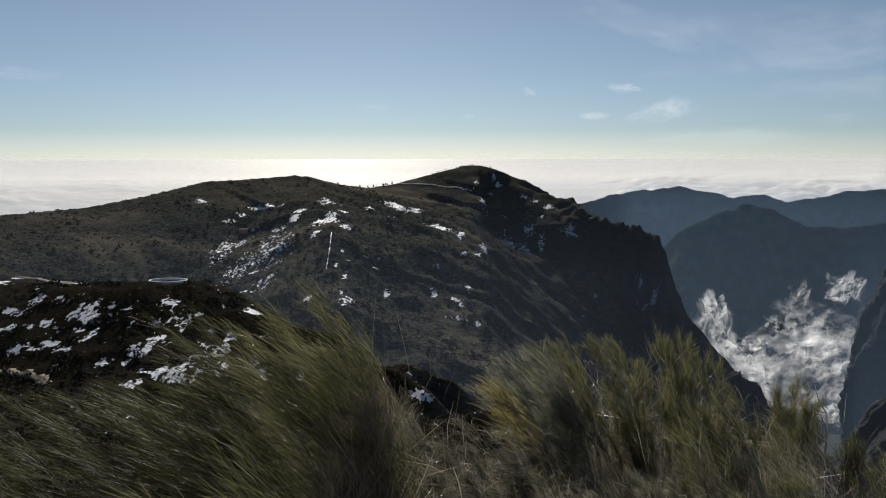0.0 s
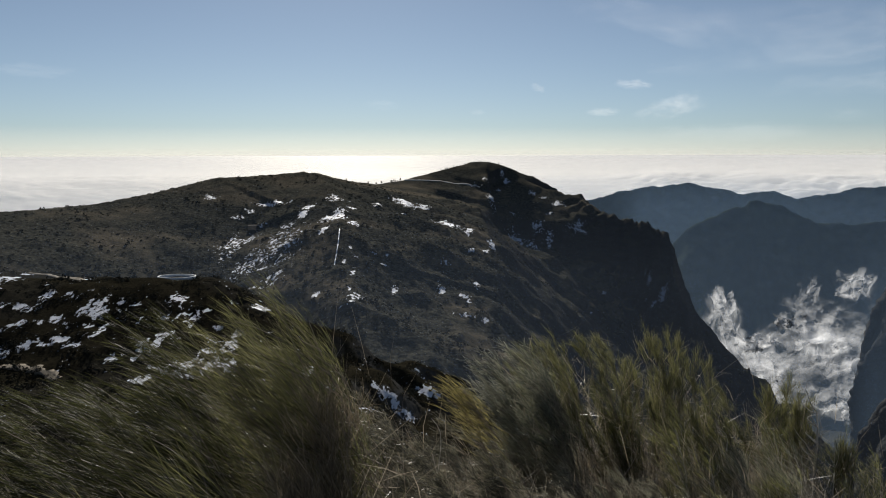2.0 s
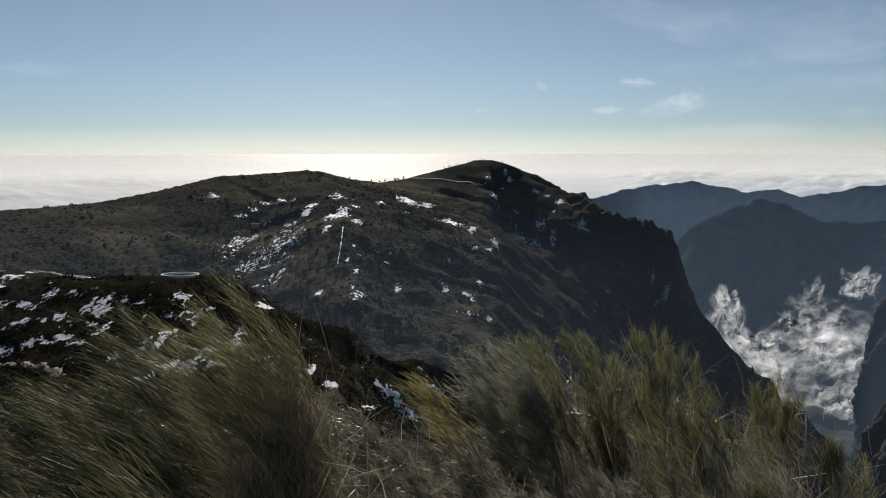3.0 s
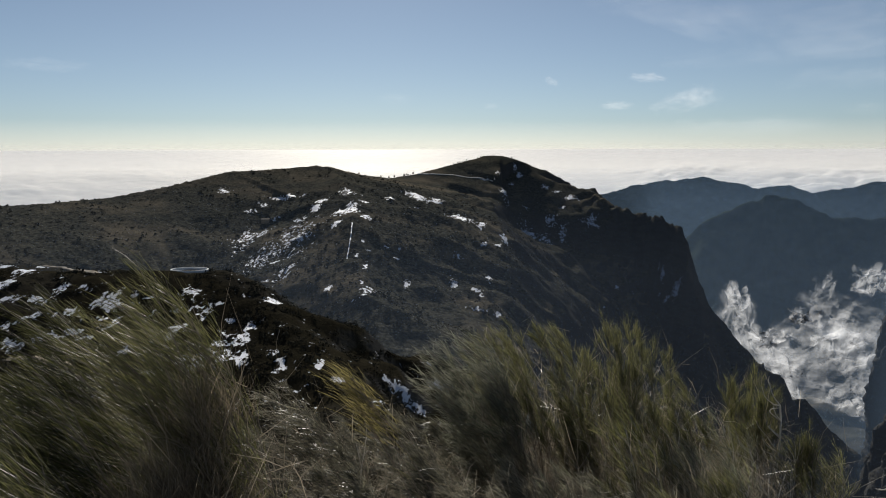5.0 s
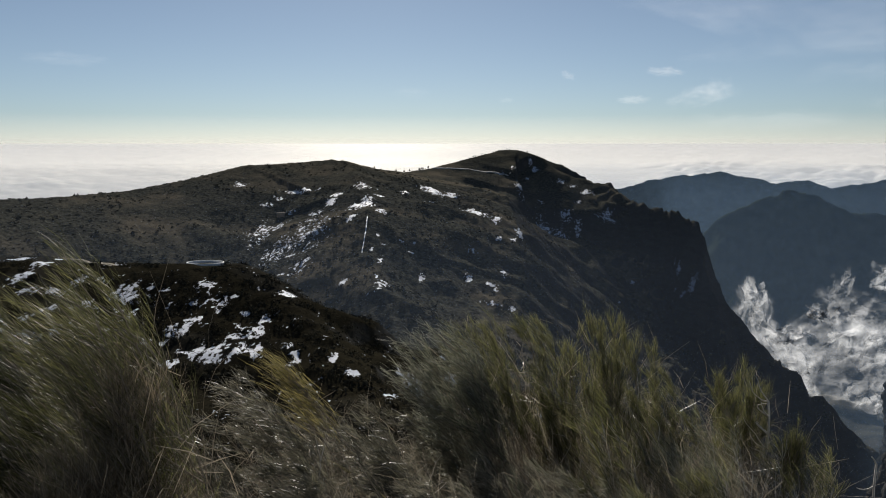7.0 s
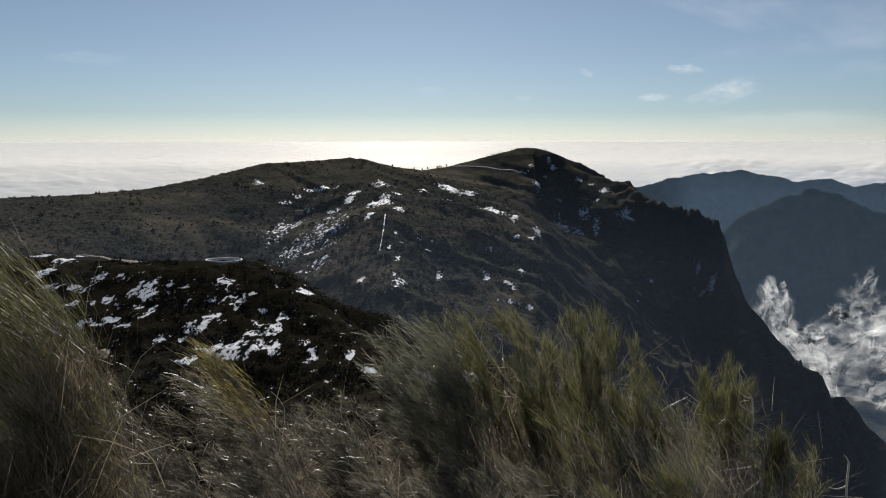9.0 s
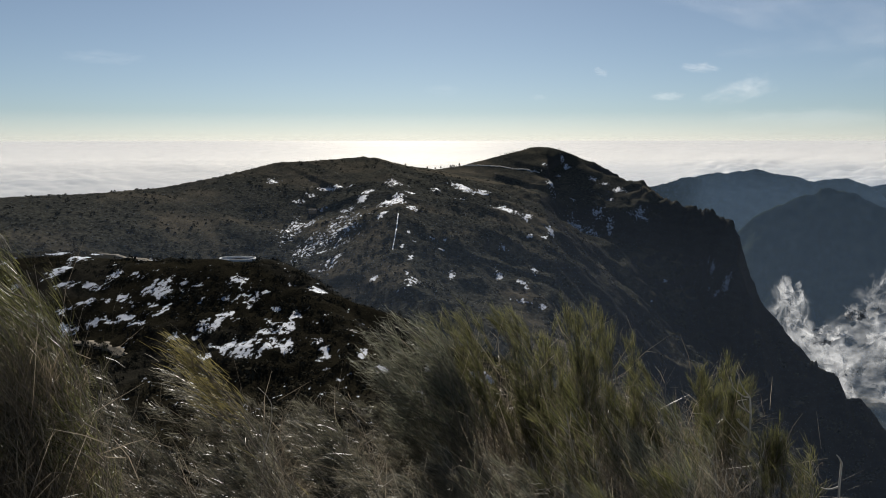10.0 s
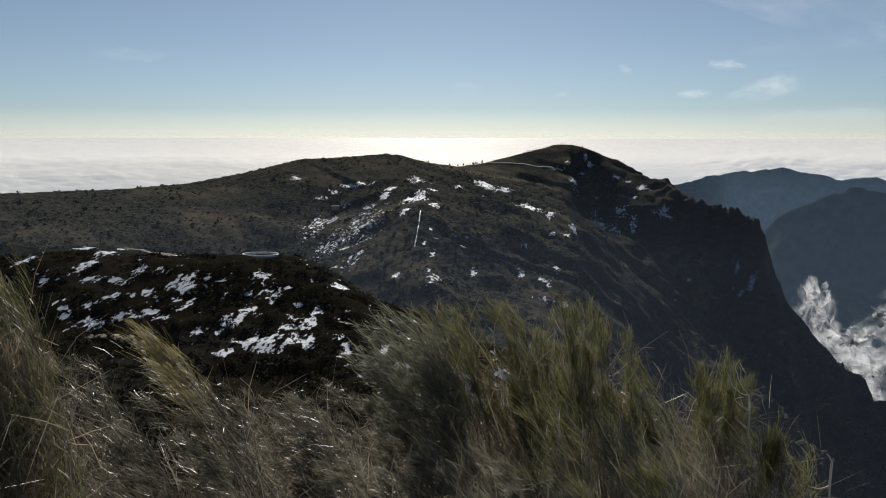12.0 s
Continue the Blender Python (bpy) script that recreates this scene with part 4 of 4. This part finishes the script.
def ring_wall(radius, thick, low, high, stretch, count=48):
    """A closed oval wall with a rounded coping."""
    profile = [(-thick / 2, low), (-thick / 2, high - .08), (-thick / 2 + .06, high), (thick / 2 - .06, high), (thick / 2, high - .08), (thick / 2, low)]
    verts = [((radius + r) * math.cos(a) * stretch, (radius + r) * math.sin(a), z) for r, z in profile for a in (2 * math.pi * k / count for k in range(count))]
    return np.array(verts), grid_faces(len(profile), count, True)


terrace = new("viewpoint_terrace")
terrace.location = (-78.2, 218, on_ground(-78.2, 218) + .15)
tagged(terrace, "oval concrete viewpoint terrace with a low pale wall", "terrace")
mesh_object("parapet", *ring_wall(3.5, .35, -1.6, .3, 1.5), WHITEWASH, terrace)
disc = bmesh.new()
bmesh.ops.create_circle(disc, cap_ends=True, radius=3.4, segments=40)
bmesh.ops.scale(disc, vec=(1.55, 1, 1), verts=disc.verts)
bmesh.ops.translate(disc, vec=(0, 0, -.45), verts=disc.verts)
tagged(part("deck", disc, SNOW, terrace), "deck under old snow")

draped("snow_path", [(-98.3, 680, 0), (-96.1, 656, 0), (-94.7, 636, 0), (-93.3, 612, 0)], .8, .4, SNOW, massif_height, "narrow footpath filled with snow", "snow", 2, .9, 6)
draped("road_wall", [(-80, 1336, 0), (-61, 1335, 0), (-13.4, 1339, 0), (29, 1323, 0), (52, 1311, 0)], 1.5, .9, CONCRETE, massif_height, "pale roadside wall crossing below the summit", "wall", 3, 0, 8, 1.2)
draped("footpath", [(-98, 159.5, 0), (-90.8, 158, 0), (-84.9, 155.7, 0), (-80, 153, 0)], 2.4, .1, TRACK, near_height, "bare sandy track between dark bushes", "path", .7, 1.3, 9)
draped("footpath", [(-124, 225, 0), (-114.7, 222, 0), (-105.9, 217, 0), (-101, 213, 0)], 2.4, .05, TRACK, near_height, "bare sandy track between dark bushes", "path", .8, 1.3, 10)


def hut(label, x, y, wide, deep, high):
    """A small stone hut with a shallow roof and a doorway."""
    holder = new("stone_hut")
    holder.location = (x, y, float(massif_height(np.array([float(x)]), np.array([float(y)]))[0]))
    tagged(holder, label, "hut")
    for name, size, place, material in (("wall", (wide, deep, high + 2), (0, 0, high / 2 - 1), STONE), ("roof", (wide + .6, deep + .6, .35), (0, 0, high + .17), STONE), ("door", (1.0, .12, 2.0), (0, -deep / 2 - .03, 1.0), BARK)):
        bm = bmesh.new()
        bmesh.ops.create_cube(bm, size=1)
        bmesh.ops.scale(bm, vec=size, verts=bm.verts)
        if name == "roof":
            for v in bm.verts:
                if v.co.z > 0:
                    v.co.y *= .3
                    v.co.z += .5
        bmesh.ops.bevel(bm, geom=bm.edges[:], offset=.05, segments=1, affect="EDGES")
        bmesh.ops.translate(bm, vec=place, verts=bm.verts)
        part(name, bm, material, holder)


hut("small brown stone hut on the spur", -200, 775, 8, 5, 3.2)

# a survey pillar on the summit
pillar = new("survey_pillar")
pillar.location = (88, 1444, float(massif_height(np.array([88.]), np.array([1444.]))[0]))
tagged(pillar, "small survey pillar on the summit", "pillar")
mesh_object("shaft", *tube([(0, 0, -1), (0, 0, 2.2), (0, 0, 3.4)], [.9, .8, .5], 8), STONE, pillar)
mesh_object("base", *tube([(0, 0, -1.2), (0, 0, .2), (0, 0, .3)], [1.6, 1.5, 1.0], 8), STONE, pillar)



def pine(label, foot, high, seed):
    """A small conifer: trunk with boughs of needle clumps, thinning upwards."""
    rng = np.random.default_rng(seed)
    holder = new("pine_tree")
    holder.location = foot
    tagged(holder, label, "tree", group="small trees on the skyline")
    mesh_object("trunk", *tube(curve(np.array([0, 0, -.5]), np.array([rng.normal(0, .2), 0, high]), (.1, 0, 0), 7), np.linspace(.16, .03, 7) * high / 5), BARK, holder)
    n = 260
    u = rng.uniform(.15, 1, n)
    around = rng.uniform(0, 2 * np.pi, n)
    out = (1.05 - u) * high * .34 * rng.uniform(.3, 1.1, n)
    root = np.stack([np.cos(around) * out, np.sin(around) * out, u * high], -1)
    way = np.stack([np.cos(around), np.sin(around), rng.uniform(-.2, .6, n)], -1)
    verts, faces, tip = stalks(root, way, rng.uniform(.08, .2, n) * high, rng.normal(0, .15, (n, 3)), np.full(n, .045 * high))
    tagged(mesh_object("crown", verts, faces, PINE, holder, tip=tip), kind="stuff")
    return holder


def massif_at(x, y):
    return float(massif_height(np.array([float(x)]), np.array([float(y)]))[0])


for k in range(11):
    x = -150 + 70 * rng.uniform() ** 1.3
    y = np.interp(x, [-174, -146, -121, -90], [985, 1090, 1244, 1327]) + rng.normal(0, 4)
    pine("small dark pine standing on the saddle", (x, y, massif_at(x, y)), rng.uniform(1.8, 5), 900 + k)
for k in range(14):
    x = -20 + k * 6.2 + rng.normal(0, 2)
    y = np.interp(x, [-24, 38, 70], [1400, 1440, 1448]) + rng.normal(0, 3)
    pine("small dark pine standing near the summit", (x, y, massif_at(x, y)), rng.uniform(1.5, 3.2), 930 + k)
